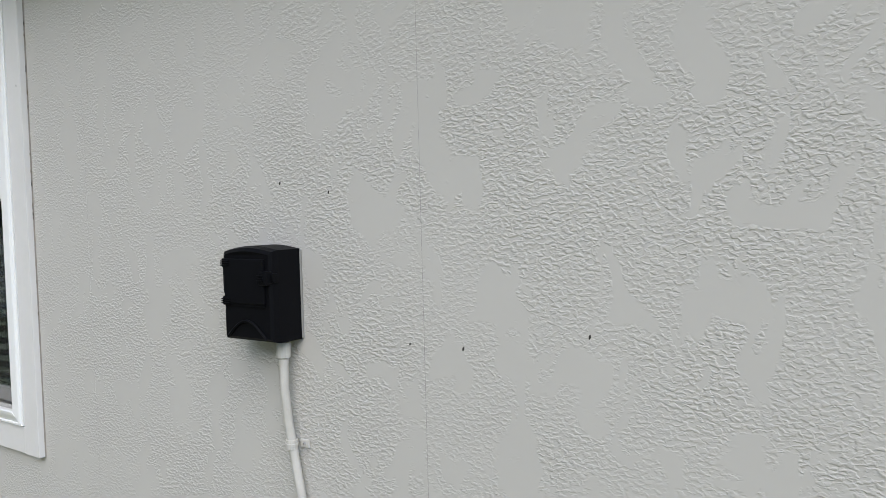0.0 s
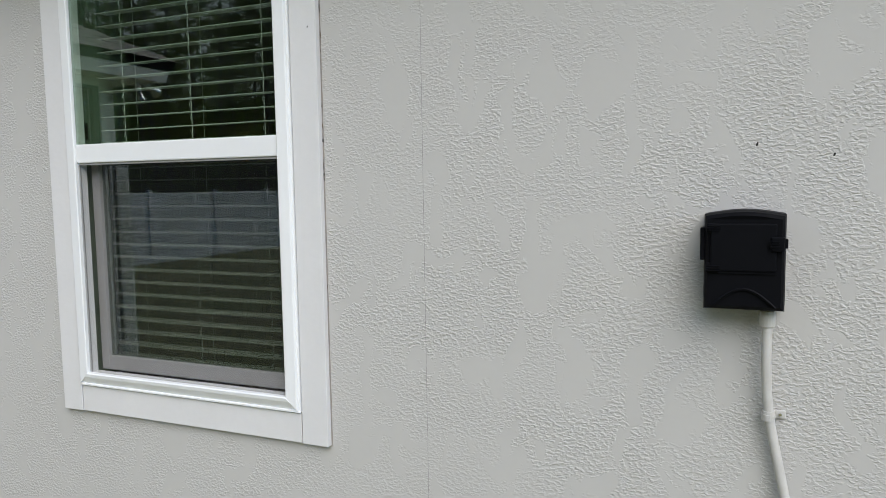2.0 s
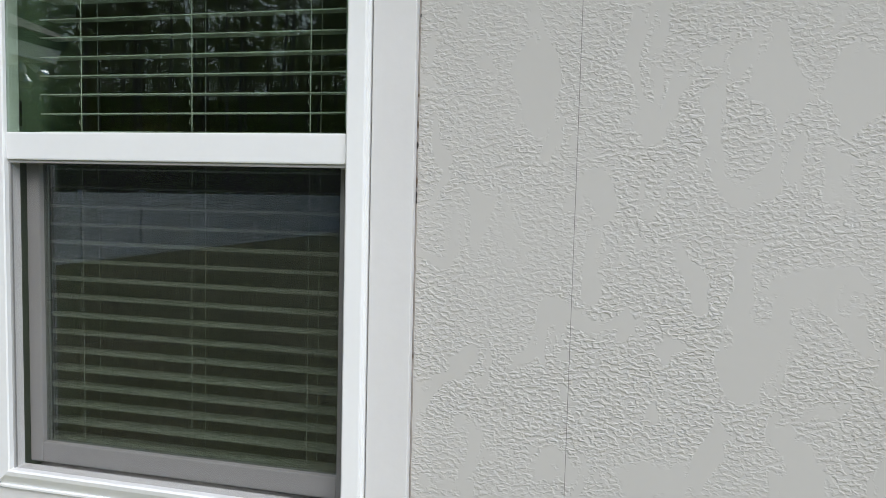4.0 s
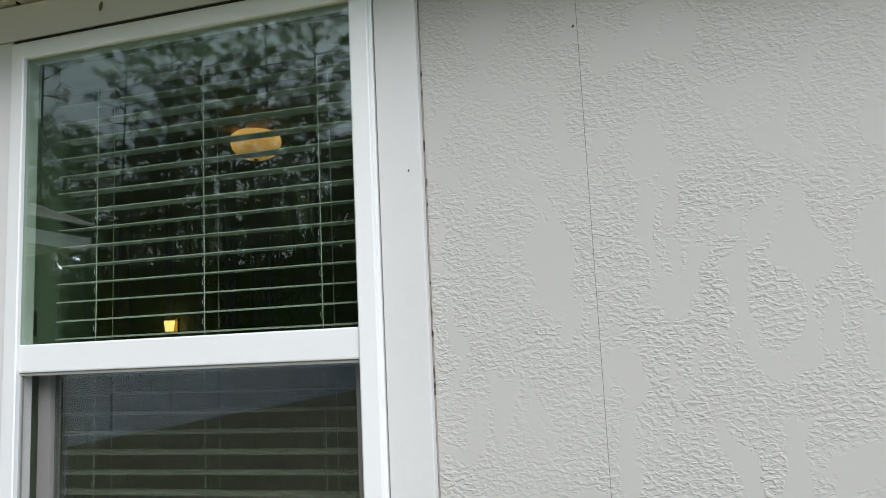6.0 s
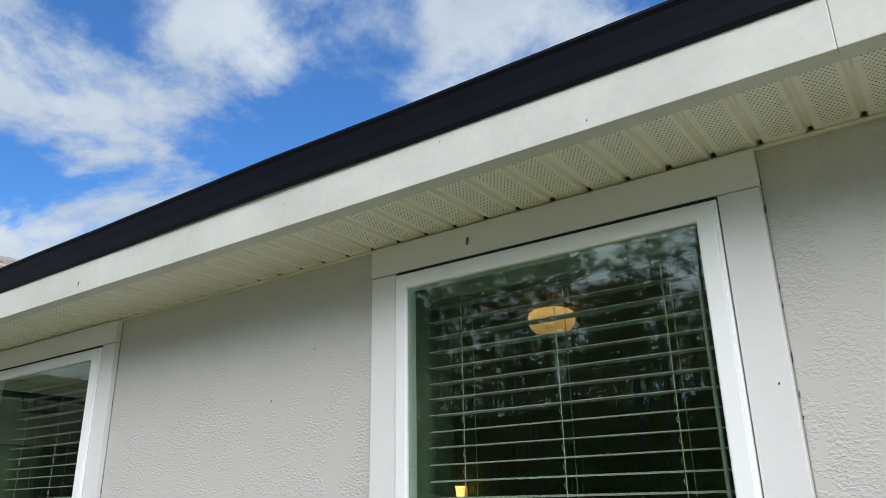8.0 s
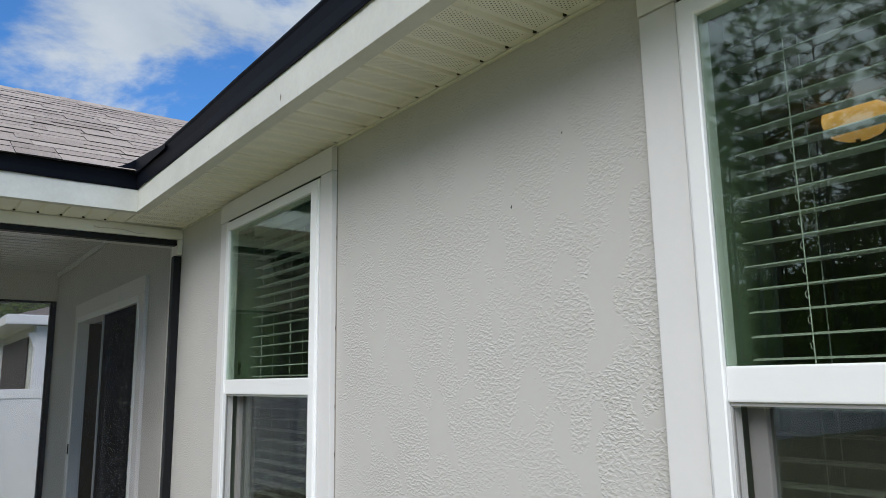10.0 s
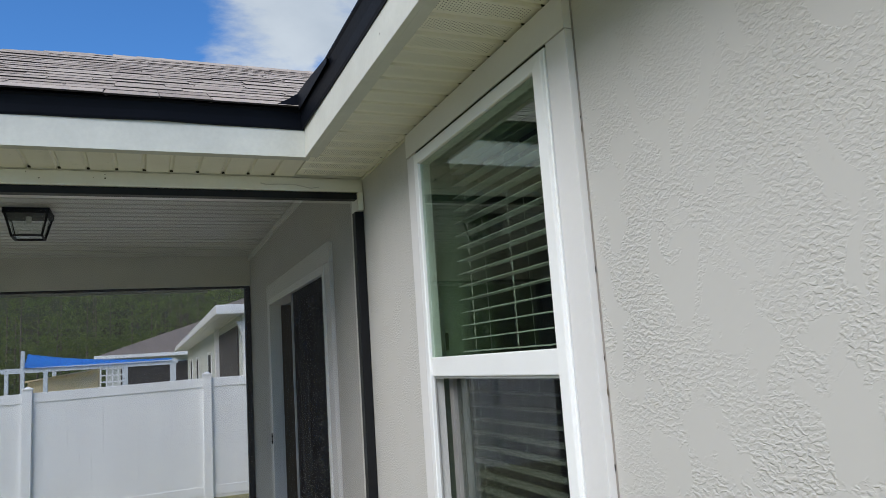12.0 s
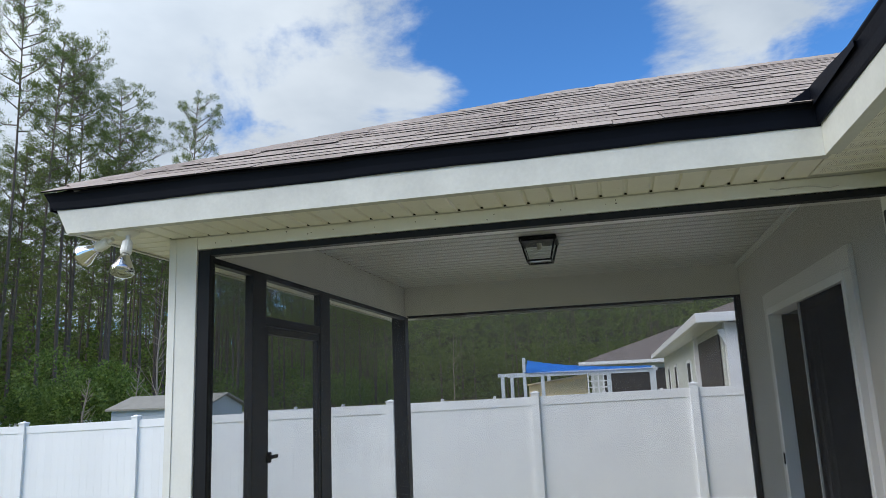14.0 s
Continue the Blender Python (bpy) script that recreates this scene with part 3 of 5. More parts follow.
def build_blind():
    """A white slatted blind with open slats, hung inside the window, about the window's middle."""
    b = thing("window_blind", (W1, 0, 0), "white horizontal slat blind with open slats", "blind", "window blinds")
    half, y = 0.436, 0.122
    part("headrail", box(-half, half, y - 0.028, y + 0.028, 2.246, 2.290, 0.003), BLIND, b)
    me = None
    z = 2.2275
    slat_tilt = 2.5
    n = 0
    while z > FRAME_LO + 0.07:
        m = pose(0, y, z, slat_tilt + 1.6 * math.sin(n * 1.7) + 1.2 * math.sin(n * n * 0.9), 0.14 * math.sin(n * 2.3), 0)
        if me is None:
            rows = []
            bm = bmesh.new()
            for k in range(5):
                u = -0.025 + 0.0125 * k
                h = 0.0022 * (1 - (u / 0.025) ** 2)
                rows.append([bm.verts.new((sx * half, u, h + dz)) for sx in (-1, 1) for dz in (-0.0012, 0.0012)])
            for p, q in zip(rows, rows[1:]):
                bm.faces.new((p[1], p[3], q[3], q[1]))
                bm.faces.new((p[0], q[0], q[2], p[2]))
            for e, fl in ((rows[0], 1), (rows[-1], 0)):
                bm.faces.new((e[0], e[2], e[3], e[1]) if fl else (e[0], e[1], e[3], e[2]))
            ob = part("slat", bm, BLIND, b)
            ob.matrix_basis = m
            me = ob.data
        else:
            share("slat", me, b, m)
        z -= 0.0455
        n += 1
    part("bottom_rail", box(-half, half, y - 0.025, y + 0.025, z - 0.002, z + 0.018, 0.004), BLIND, b)
    for cx in (-0.316, -0.016, 0.281):
        part("ladder_cord", tube([(cx, y - 0.027, 2.25), (cx, y - 0.027, z + 0.01)], [0.0011] * 2, 5), CORD, b)
        part("ladder_cord", tube([(cx + 0.002, y + 0.028, 2.25), (cx + 0.002, y + 0.028, z + 0.01)], [0.0011] * 2, 5), CORD, b)
        zz, loop = 2.160, None
        while zz > z + 0.03:
            if loop is None:
                bm = bmesh.new()
                add_tube(bm, [(-0.001, 0.0, 0.008), (-0.005, -0.001, 0.003), (-0.004, -0.001, -0.005), (-0.001, 0.0, -0.008)], [0.0008] * 4, 4, False)
                ob = part("cord_loop", bm, CORD, b)
                ob.location = (cx, y - 0.028, zz)
                loop = ob.data
            else:
                share("cord_loop", loop, b, pose(cx, y - 0.028, zz))
            zz -= 0.0455
    part("tilt_wand", tube([(0.372, y - 0.040, 2.24), (0.373, y - 0.041, 2.20), (0.374, y - 0.040, 1.60)], [0.003, 0.0048, 0.0048], 6), CORD, b, "clear plastic tilt wand")
    return b


win1 = build_window()
win2 = copy_thing(win1, pose(W2, 0, 0))
win2.name = "window_2"
blind1 = build_blind()
blind2 = copy_thing(blind1, pose(W2, 0, 0))

# ---- eaves ----
def soffit_boards(name, along, a, b, near, far, material, z, step=0.1035, deep=0.009, start=0.0):
    """Ribbed soffit boards, repeating along x or y from a to b, each from near to far across; one shallow groove a board."""
    bm = bmesh.new()
    i = math.floor((a - start) / step)
    stops = []
    while i * step + start < b:
        base = i * step + start
        for u, h in ((0.0, deep), (0.008 if deep < 0.01 else 0.030, deep), (0.014 if deep < 0.01 else 0.034, 0.0), (step - 0.0055, 0.0)):
            if a <= base + u <= b:
                stops.append((base + u, h))
        i += 1
    stops = [(a, 0.0)] + stops + [(b, 0.0)]
    def at(u, v, h):
        return (u, v, z + h) if along == "x" else (v, u, z + h)
    lines = [(bm.verts.new(at(u, near, h)), bm.verts.new(at(u, far, h))) for u, h in stops]
    top = [(bm.verts.new(at(u, near, 0.02)), bm.verts.new(at(u, far, 0.02))) for u, h in (stops[0], stops[-1])]
    for p, q in zip(lines, lines[1:]):
        bm.faces.new((p[0], p[1], q[1], q[0]))
    bm.faces.new((top[0][0], top[1][0], top[1][1], top[0][1]))
    bmesh.ops.recalc_face_normals(bm, faces=bm.faces)
    return part(name, bm, material)


eave = thing("eave_trim", label="cream aluminium fascia below a black drip edge", category="fascia", kind="structure")
part("fascia_board", box(FASCIA_X, 0.775, FASCIA_Y, FASCIA_Y + 0.02, SOFFIT - 0.008, 2.530, 0.002), FASCIA, eave)
part("fascia_board", box(0.7755, 7.4, FASCIA_Y - 0.0008, FASCIA_Y + 0.02, SOFFIT - 0.008, 2.530, 0.002), FASCIA, eave)
part("fascia_board", prism([(-3.525, SOFFIT - 0.008), (FASCIA_Y + 0.02, SOFFIT - 0.008), (FASCIA_Y + 0.02, 2.530), (-3.592, 2.530)], "x", FASCIA_X - 0.02, FASCIA_X), FASCIA, eave)
part("fascia_board", prism([(-3.524, SOFFIT - 0.008), (-3.504, SOFFIT - 0.008), (-3.571, 2.530), (-3.591, 2.530)], "x", -8.36, FASCIA_X - 0.0205), FASCIA, eave)
part("fascia_board", box(-8.36, -8.34, -3.55, FASCIA_Y, SOFFIT - 0.008, 2.530, 0.002), FASCIA, eave)
part("fascia_lip", box(FASCIA_X, 7.4, FASCIA_Y + 0.02, FASCIA_Y + 0.05, SOFFIT - 0.007, SOFFIT - 0.003), FASCIA, eave)
part("fascia_lip", box(FASCIA_X - 0.05, FASCIA_X - 0.02, -3.55, FASCIA_Y + 0.02, SOFFIT - 0.007, SOFFIT - 0.003), FASCIA, eave)


def drip(x0, y0, x1, y1, nx, ny, rake=0.0, tall=1.0):
    """Folded black drip edge along the eave from (x0, y0) to (x1, y1), facing (nx, ny)."""
    bm = bmesh.new()
    prof = [(0.002, 2.517), (0.006, 2.517), (0.009, 2.528), (0.012, 2.565), (0.018, 2.604), (0.023, 2.614), (0.022, 2.621), (-0.10, 2.640), (-0.10, 2.630), (0.0, 2.600)]
    prof = [(d, 2.517 + (z - 2.517) * tall) for d, z in prof]
    n = 24
    rings = []
    for i in range(n + 1):
        f = i / n
        wob = 0.0025 * math.sin(f * 21 + x0) + 0.0015 * math.sin(f * 53 + 1.3)
        rings.append([bm.verts.new((x0 + (x1 - x0) * f + nx * (d + wob), y0 + (y1 - y0) * f + ny * (d + wob) - (rake * (z - 2.517) if i == 0 else 0.0), z + wob * 0.8)) for d, z in prof])
    k = len(prof)
    for p, q in zip(rings, rings[1:]):
        for j in range(k):
            bm.faces.new((p[j], p[(j + 1) % k], q[(j + 1) % k], q[j]))
    bm.faces.new(rings[0])
    bm.faces.new(rings[-1][::-1])
    bmesh.ops.recalc_face_normals(bm, faces=bm.faces)
    return part("drip_edge", bm, DRIP, eave, "black metal drip edge")


drip(FASCIA_X, FASCIA_Y, 7.4, FASCIA_Y, 0, -1)
drip(FASCIA_X, -3.600, FASCIA_X, FASCIA_Y, 1, 0, 0.55, 0.78)
drip(-8.38, -3.615, FASCIA_X + 0.005, -3.615, 0, -1, 0.0, 0.78)
drip(-8.36, -3.60, -8.36, FASCIA_Y, -1, 0, 0.0, 0.78)

sof = tagged(soffit_boards("soffit", "x", FASCIA_X - 0.3, 7.4, FASCIA_Y + 0.02, -0.001, SOFFIT_X, SOFFIT, start=SOFFIT_START), "cream perforated vinyl soffit boards under the eave", "soffit", kind="structure")
sof2 = tagged(soffit_boards("soffit_porch", "y", PORCH_Y - 0.02, -0.31, FASCIA_X - 0.02, PORCH_X0, SOFFIT_Y, SOFFIT + 0.001), "cream vinyl soffit boards along the porch eave", "soffit", kind="structure")
tagged(soffit_boards("soffit_porch_front", "x", -8.34, FASCIA_X - 0.02, -3.51, PORCH_Y - 0.02, SOFFIT_Y, SOFFIT), "cream vinyl soffit boards over the porch front", "soffit", kind="structure")
tagged(part("trim", box(PORCH_X0 + 0.01, 7.0, -0.012, -0.001, SOFFIT - 0.008, SOFFIT - 0.001, 0.0015), SOFFIT_EDGE), "cream channel where soffit meets wall", "trim", kind="structure")

# dark blocks paint the shade in the groove ends, where the boards run into their channel
for k in range(-33, 18):
    part("groove_end_shade", box(SOFFIT_START + k * 0.1035 + 0.001, SOFFIT_START + k * 0.1035 + 0.010, -0.020, -0.0125, SOFFIT + 0.0006, SOFFIT + 0.0082, 0.002), SHADE_AND_LATCH, sof)
for k in range(-33, -3):
    part("groove_end_shade", box(PORCH_X0 + 0.002, PORCH_X0 + 0.012, k * 0.1035 + 0.001, k * 0.1035 + 0.012, SOFFIT + 0.0006, SOFFIT + 0.0082, 0.002), SHADE_AND_LATCH, sof2)

# ---- roofs ----
roof = thing("roof", label="brown asphalt shingle hip roof of the house and porch", category="roof", kind="structure")
ex0, ex1, ey = FASCIA_X + 0.020, -8.375, -3.640
dx0 = FASCIA_X - 0.012


def roof_plane(name, pts):
    bm = bmesh.new()
    a = [bm.verts.new(p) for p in pts]
    b = [bm.verts.new((p[0], p[1], p[2] - 0.03)) for p in pts]
    bm.faces.new(a)
    bm.faces.new(b[::-1])
    for i in range(len(pts)):
        bm.faces.new((a[i], b[i], b[(i + 1) % len(pts)], a[(i + 1) % len(pts)]))
    bmesh.ops.recalc_face_normals(bm, faces=bm.faces)
    return part(name, bm, SHINGLE, roof)


RZ = EAVE + 0.010
RZP = EAVE - 0.014                  # the porch eave sits a little lower
peak = (RIDGE_X, -1.22, RIDGE_Z - 0.01)
dead = (RIDGE_X, 2.12, RIDGE_Z - 0.01)
ye = FASCIA_Y + 0.004
roof_plane("roof_deck", [(dx0, ey + 0.03, RZP), (dx0, ye, RZP), dead, peak])
roof_plane("roof_deck", [(ex1, ey, RZP), peak, dead, (ex1, ye, RZP)])
roof_plane("roof_deck", [(ex1, ey + 0.01, RZP), (dx0, ey + 0.01, RZP), peak])
top_y = 4.6
top_z = RZ + (top_y - ye) * SLOPE
roof_plane("roof_deck", [(dx0, ye, RZ), (7.4, ye, RZ), (7.4, top_y, top_z), (RIDGE_X, top_y, top_z), dead])
roof_plane("roof_deck", [(ex1, ye, RZ), dead, (RIDGE_X, top_y, top_z), (ex1, top_y, top_z)])
roof_plane("roof_deck", [(7.4, 9.55, RZ), (ex1, 9.55, RZ), (ex1, top_y, top_z), (7.4, top_y, top_z)])
for x in (7.05, WEST - 0.15):
    part("gable", prism([(0.0, TOP), (9.2, TOP), (9.2, TOP + 0.02), (top_y, top_z - 0.1), (0.0, TOP + 0.02)], "x", x, x + 0.1), STUCCO, roof)


# ---- the porch ----
porch = thing("porch_frame", label="white porch beams and corner column", category="porch", kind="structure")
part("beam", box(PORCH_X0 - 0.16, PORCH_X0, PORCH_Y + 0.14, -0.002, 2.348, SOFFIT - 0.004, 0.003), BEAM_WHITE, porch)
part("beam_upper", box(PORCH_X0 - 0.16, PORCH_X0 - 0.004, PORCH_Y, -0.002, SOFFIT - 0.002, PORCH_CEIL), BEAM_WHITE, porch)
part("beam", box(PORCH_X1, PORCH_X0 - 0.165, PORCH_Y - 0.06, PORCH_Y + 0.045, 2.370, PORCH_CEIL, 0.003), BEAM_WHITE, porch)
part("beam", box(PORCH_X1 - 0.16, PORCH_X1, PORCH_Y - 0.02, -0.002, 2.376, PORCH_CEIL, 0.003), BEAM_WHITE, porch)
part("column", box(PORCH_X0 - 0.145, PORCH_X0 + 0.004, PORCH_Y - 0.004, PORCH_Y + 0.139, GROUND, SOFFIT - 0.003, 0.004), BEAM_WHITE, porch)
part("column_trim", box(PORCH_X0 - 0.14, PORCH_X0 + 0.008, PORCH_Y - 0.008, PORCH_Y + 0.03, GROUND, SOFFIT - 0.006, 0.002), BEAM_WHITE, porch)
part("ledger", box(PORCH_X0 - 0.10, PORCH_X0 + 0.012, -0.03, -0.004, 2.262, 2.345, 0.003), BEAM_WHITE, porch)
tagged(part("floor_porch", box(PORCH_X1 - 0.16, PORCH_X0, PORCH_Y - 0.02, 0.0, -0.35, 0.02, 0.006), CONCRETE), "grey concrete porch slab", "floor", kind="structure")
ceil = soffit_boards("ceiling_porch", "x", PORCH_X1, PORCH_X0 - 0.16, PORCH_Y + 0.045, -0.001, CEILING, PORCH_CEIL, 0.126, 0.016)
tagged(ceil, "white ribbed vinyl porch ceiling", "ceiling", kind="structure")
part("ceiling_molding", box(PORCH_X1, PORCH_X0 - 0.16, -0.022, -0.002, PORCH_CEIL - 0.045, PORCH_CEIL - 0.002, 0.003), CEILING, porch)

enclosure = thing("screen_enclosure", label="dark aluminium framed insect screens round the porch", category="screen", kind="structure")
t = 0.050
zs = 0.02
bars = [
    (PORCH_X0 - 0.055, PORCH_X0 - 0.005, PORCH_Y + 0.142, PORCH_Y + 0.205, zs, 2.343),
    (PORCH_X0 - 0.055, PORCH_X0 - 0.005, -0.042, -0.002, zs, 2.258),
    (PORCH_X0 - 0.055, PORCH_X0 - 0.006, PORCH_Y + 0.205, -0.002, 2.316, 2.346),
    (PORCH_X0 - 0.055, PORCH_X0 - 0.005, PORCH_Y + 0.205, -0.060, zs, zs + 0.05),
    (PORCH_X1 - 0.085, PORCH_X1 - 0.030, -0.055, -0.002, zs, 2.379),
    (PORCH_X1 - 0.085, PORCH_X1 - 0.030, PORCH_Y + 0.06, -0.055, 2.355, 2.380),
    (PORCH_X1 - 0.085, PORCH_X1 - 0.030, PORCH_Y + 0.06, -0.055, zs, zs + 0.05),
    (PORCH_X1 - 0.10, PORCH_X1 + 0.02, PORCH_Y - 0.090, PORCH_Y + 0.045, zs, 2.368),
    (-4.60, -4.43, PORCH_Y + 0.0, PORCH_Y + 0.05, zs, 2.365),
    (-5.60, -5.42, PORCH_Y + 0.0, PORCH_Y + 0.05, zs, 2.365),
    (PORCH_X1 + 0.03, PORCH_X0 - 0.15, PORCH_Y - 0.002, PORCH_Y + 0.048, 2.335, 2.369),
    (PORCH_X1 + 0.03, -5.60, PORCH_Y + 0.001, PORCH_Y + 0.049, zs, zs + 0.05),
    (-4.43, PORCH_X0 - 0.15, PORCH_Y + 0.001, PORCH_Y + 0.049, zs, zs + 0.05),
    (PORCH_X0 - 0.20, PORCH_X0 - 0.15, PORCH_Y + 0.001, PORCH_Y + 0.05, zs, 2.335),
    (-5.42, -4.60, PORCH_Y + 0.002, PORCH_Y + 0.048, 2.055, 2.110),
]
for b in bars:
    part("frame_bar", box(*b, 0.003), BRONZE, enclosure)
for x0, x1, y0, y1, z0, z1 in ((PORCH_X0 - 0.031, PORCH_X0 - 0.030, PORCH_Y + 0.2, -0.055, zs + 0.04, 2.30), (PORCH_X1 - 0.058, PORCH_X1 - 0.057, PORCH_Y + 0.05, -0.05, zs + 0.04, 2.36),
                               (PORCH_X1 + 0.03, -5.59, PORCH_Y + 0.024, PORCH_Y + 0.025, zs + 0.04, 2.34), (-4.44, PORCH_X0 - 0.19, PORCH_Y + 0.024, PORCH_Y + 0.025, zs + 0.04, 2.34),
                               (-5.43, -4.59, PORCH_Y + 0.024, PORCH_Y + 0.025, 2.10, 2.34)):
    part("screen_panel", box(x0, x1, y0, y1, z0, z1), SCREEN_NEAR if x0 > PORCH_X0 - 0.1 else SCREEN_PORCH, enclosure, "dark fine insect screen").visible_shadow = False

sdoor = thing("screen_door", (-5.01, PORCH_Y + 0.025, zs), "dark aluminium screen door in the porch front", "door")
for b in ((-0.405, -0.372, -0.02, 0.02, 0.01, 2.03), (0.372, 0.405, -0.02, 0.02, 0.01, 2.03), (-0.372, 0.372, -0.02, 0.02, 1.985, 2.03), (-0.372, 0.372, -0.02, 0.02, 0.01, 0.16)):
    part("door_rail", box(*b, 0.003), BRONZE, sdoor)
part("door_screen", box(-0.375, 0.375, 0.0, 0.001, 0.15, 1.99), SCREEN_PORCH, sdoor, "dark fine insect screen").visible_shadow = False
h = part("door_handle", box(0.385, 0.405, -0.05, 0.05, 1.24, 1.30, 0.004), BLACK_PLASTIC, sdoor, "black lever handle")
part("lever", box(0.33, 0.40, 0.045, 0.065, 1.262, 1.282, 0.004), BLACK_PLASTIC, h)

# sliding door
door = thing("door_1", label="white framed sliding glass door standing partly open", category="door", kind="structure")
D0, D1, DZ = DOOR_X0, DOOR_X1, DOOR_Z1
dc = part("door_casing", box(D0 - 0.11, D1 + 0.11, -0.026, 0.0, DZ + 0.001, DZ + 0.112, 0.003), TRIM, door)
part("side_board", box(D0 - 0.11, D0 - 0.001, -0.024, 0.0, 0.02, DZ, 0.003), TRIM, dc)
part("side_board", box(D1 + 0.001, D1 + 0.11, -0.024, 0.0, 0.02, DZ, 0.003), TRIM, dc)
df = part("door_frame", box(D0, D1, -0.03, 0.10, DZ - 0.045, DZ, 0.003), VINYL, door)
part("jamb", box(D0, D0 + 0.045, -0.03, 0.06, 0.05, DZ - 0.045, 0.003), VINYL, df)
part("jamb", box(D1 - 0.045, D1, -0.03, 0.06, 0.05, DZ - 0.045, 0.003), VINYL, df)
# made-up strip, added so the wall return reads dark brown in the opening
part("return_cover", box(D0 + 0.001, D0 + 0.02, 0.062, 0.20, 0.05, DZ - 0.046, 0.002), CURTAIN, df, "dark brown strip added over the wall return")
part("threshold", box(D0, D1, -0.04, 0.16, 0.021, 0.05, 0.003), VINYL_GREY, df)
mid = -5.50


def leaf(x0, x1, y, name, pane):
    first = part(name, box(x0, x0 + 0.05, y, y + 0.035, 0.052, DZ - 0.047, 0.003), VINYL, door)
    part("stile", box(x1 - 0.05, x1, y, y + 0.035, 0.052, DZ - 0.047, 0.003), VINYL, first)
    part("rail", box(x0 + 0.05, x1 - 0.05, y, y + 0.035, DZ - 0.10, DZ - 0.047, 0.003), VINYL, first)
    part("rail", box(x0 + 0.05, x1 - 0.05, y, y + 0.035, 0.052, 0.13, 0.003), VINYL, first)
    ob = part("pane", box(x0 + 0.05, x1 - 0.05, y + 0.014, y + 0.020, 0.13, DZ - 0.10), pane, first)
    ob.visible_shadow = False
    return first


leaf(mid + 0.10, D1 - 0.046, 0.07, "fixed_leaf", GLASS_DOOR)
leaf(mid + 0.06, D1 - 0.06, 0.02, "sliding_leaf", GLASS_DOOR)
sc = part("screen_leaf", box(mid + 0.05, mid + 0.075, -0.024, -0.002, 0.052, DZ - 0.047, 0.002), VINYL_GREY, door, "dark sliding insect screen")
part("screen_mesh", box(mid + 0.075, D1 - 0.046, -0.014, -0.013, 0.06, DZ - 0.05), SCREEN_DOOR, sc).visible_shadow = False
part("latch", box(D0 + 0.015, D0 + 0.032, -0.040, -0.031, 1.02, 1.10, 0.004), BLACK_PLASTIC, door, "small black latch")
cur = thing("curtain", (0, 0, 0), "brown curtain hanging inside the sliding door", "curtain")
bm = bmesh.new()
n = 40
cols = [[bm.verts.new((D0 - 0.10 + 0.90 * i / n, 0.26 + 0.03 * math.sin(i * 1.3) + dy, z)) for z in (0.06, 2.2) for dy in (0.0, 0.006)] for i in range(n + 1)]
for p, q in zip(cols, cols[1:]):
    bm.faces.new((p[0], q[0], q[2], p[2]))
    bm.faces.new((p[1], p[3], q[3], q[1]))
    bm.faces.new((p[0], p[1], q[1], q[0]))
    bm.faces.new((p[2], q[2], q[3], p[3]))
part("cloth", bm, CURTAIN, cur, smooth=True)
part("curtain_rod", tube([(D0 - 0.1, 0.26, 2.22), (D1 + 0.1, 0.26, 2.22)], [0.012, 0.012], 10), BRASS, cur)
for x in (D0 - 0.05, D1 + 0.05):
    part("bracket", box(x - 0.01, x + 0.01, 0.2, 0.27, 2.21, 2.23), BRASS, cur)

# porch ceiling lantern
lamp = thing("porch_lantern", (-5.65, -1.593, PORCH_CEIL), "black framed ceiling lantern with clear glass", "lamp")
part("backplate", box(-0.128, 0.128, -0.128, 0.128, -0.035, 0.0, 0.004), BLACK_PLASTIC, lamp)
for sx in (-1, 1):
    for sy in (-1, 1):
        part("post", tube([(sx * 0.115, sy * 0.115, -0.034), (sx * 0.082, sy * 0.082, -0.165)], [0.007, 0.007], 6), BLACK_PLASTIC, lamp)
    part("bottom_bar", box(-0.088, 0.088, sx * 0.082 - 0.006, sx * 0.082 + 0.006, -0.172, -0.160, 0.002), BLACK_PLASTIC, lamp)
    part("bottom_bar", box(sx * 0.082 - 0.006, sx * 0.082 + 0.006, -0.076, 0.076, -0.172, -0.160, 0.002), BLACK_PLASTIC, lamp)
bm = bmesh.new()
lo_ = [bm.verts.new((a * 0.080, b * 0.080, -0.162)) for a, b in ((-1, -1), (1, -1), (1, 1), (-1, 1))]
hi_ = [bm.verts.new((a * 0.110, b * 0.110, -0.036)) for a, b in ((-1, -1), (1, -1), (1, 1), (-1, 1))]
for i in range(4):
    bm.faces.new((lo_[i], lo_[(i + 1) % 4], hi_[(i + 1) % 4], hi_[i]))
bm.faces.new(lo_[::-1])
part("glass", bm, CLEAR, lamp, "clear lantern glass").visible_shadow = False
part("socket", tube([(0, 0, -0.03), (0, 0, -0.085)], [0.018, 0.015], 10), BEAM_WHITE, lamp)

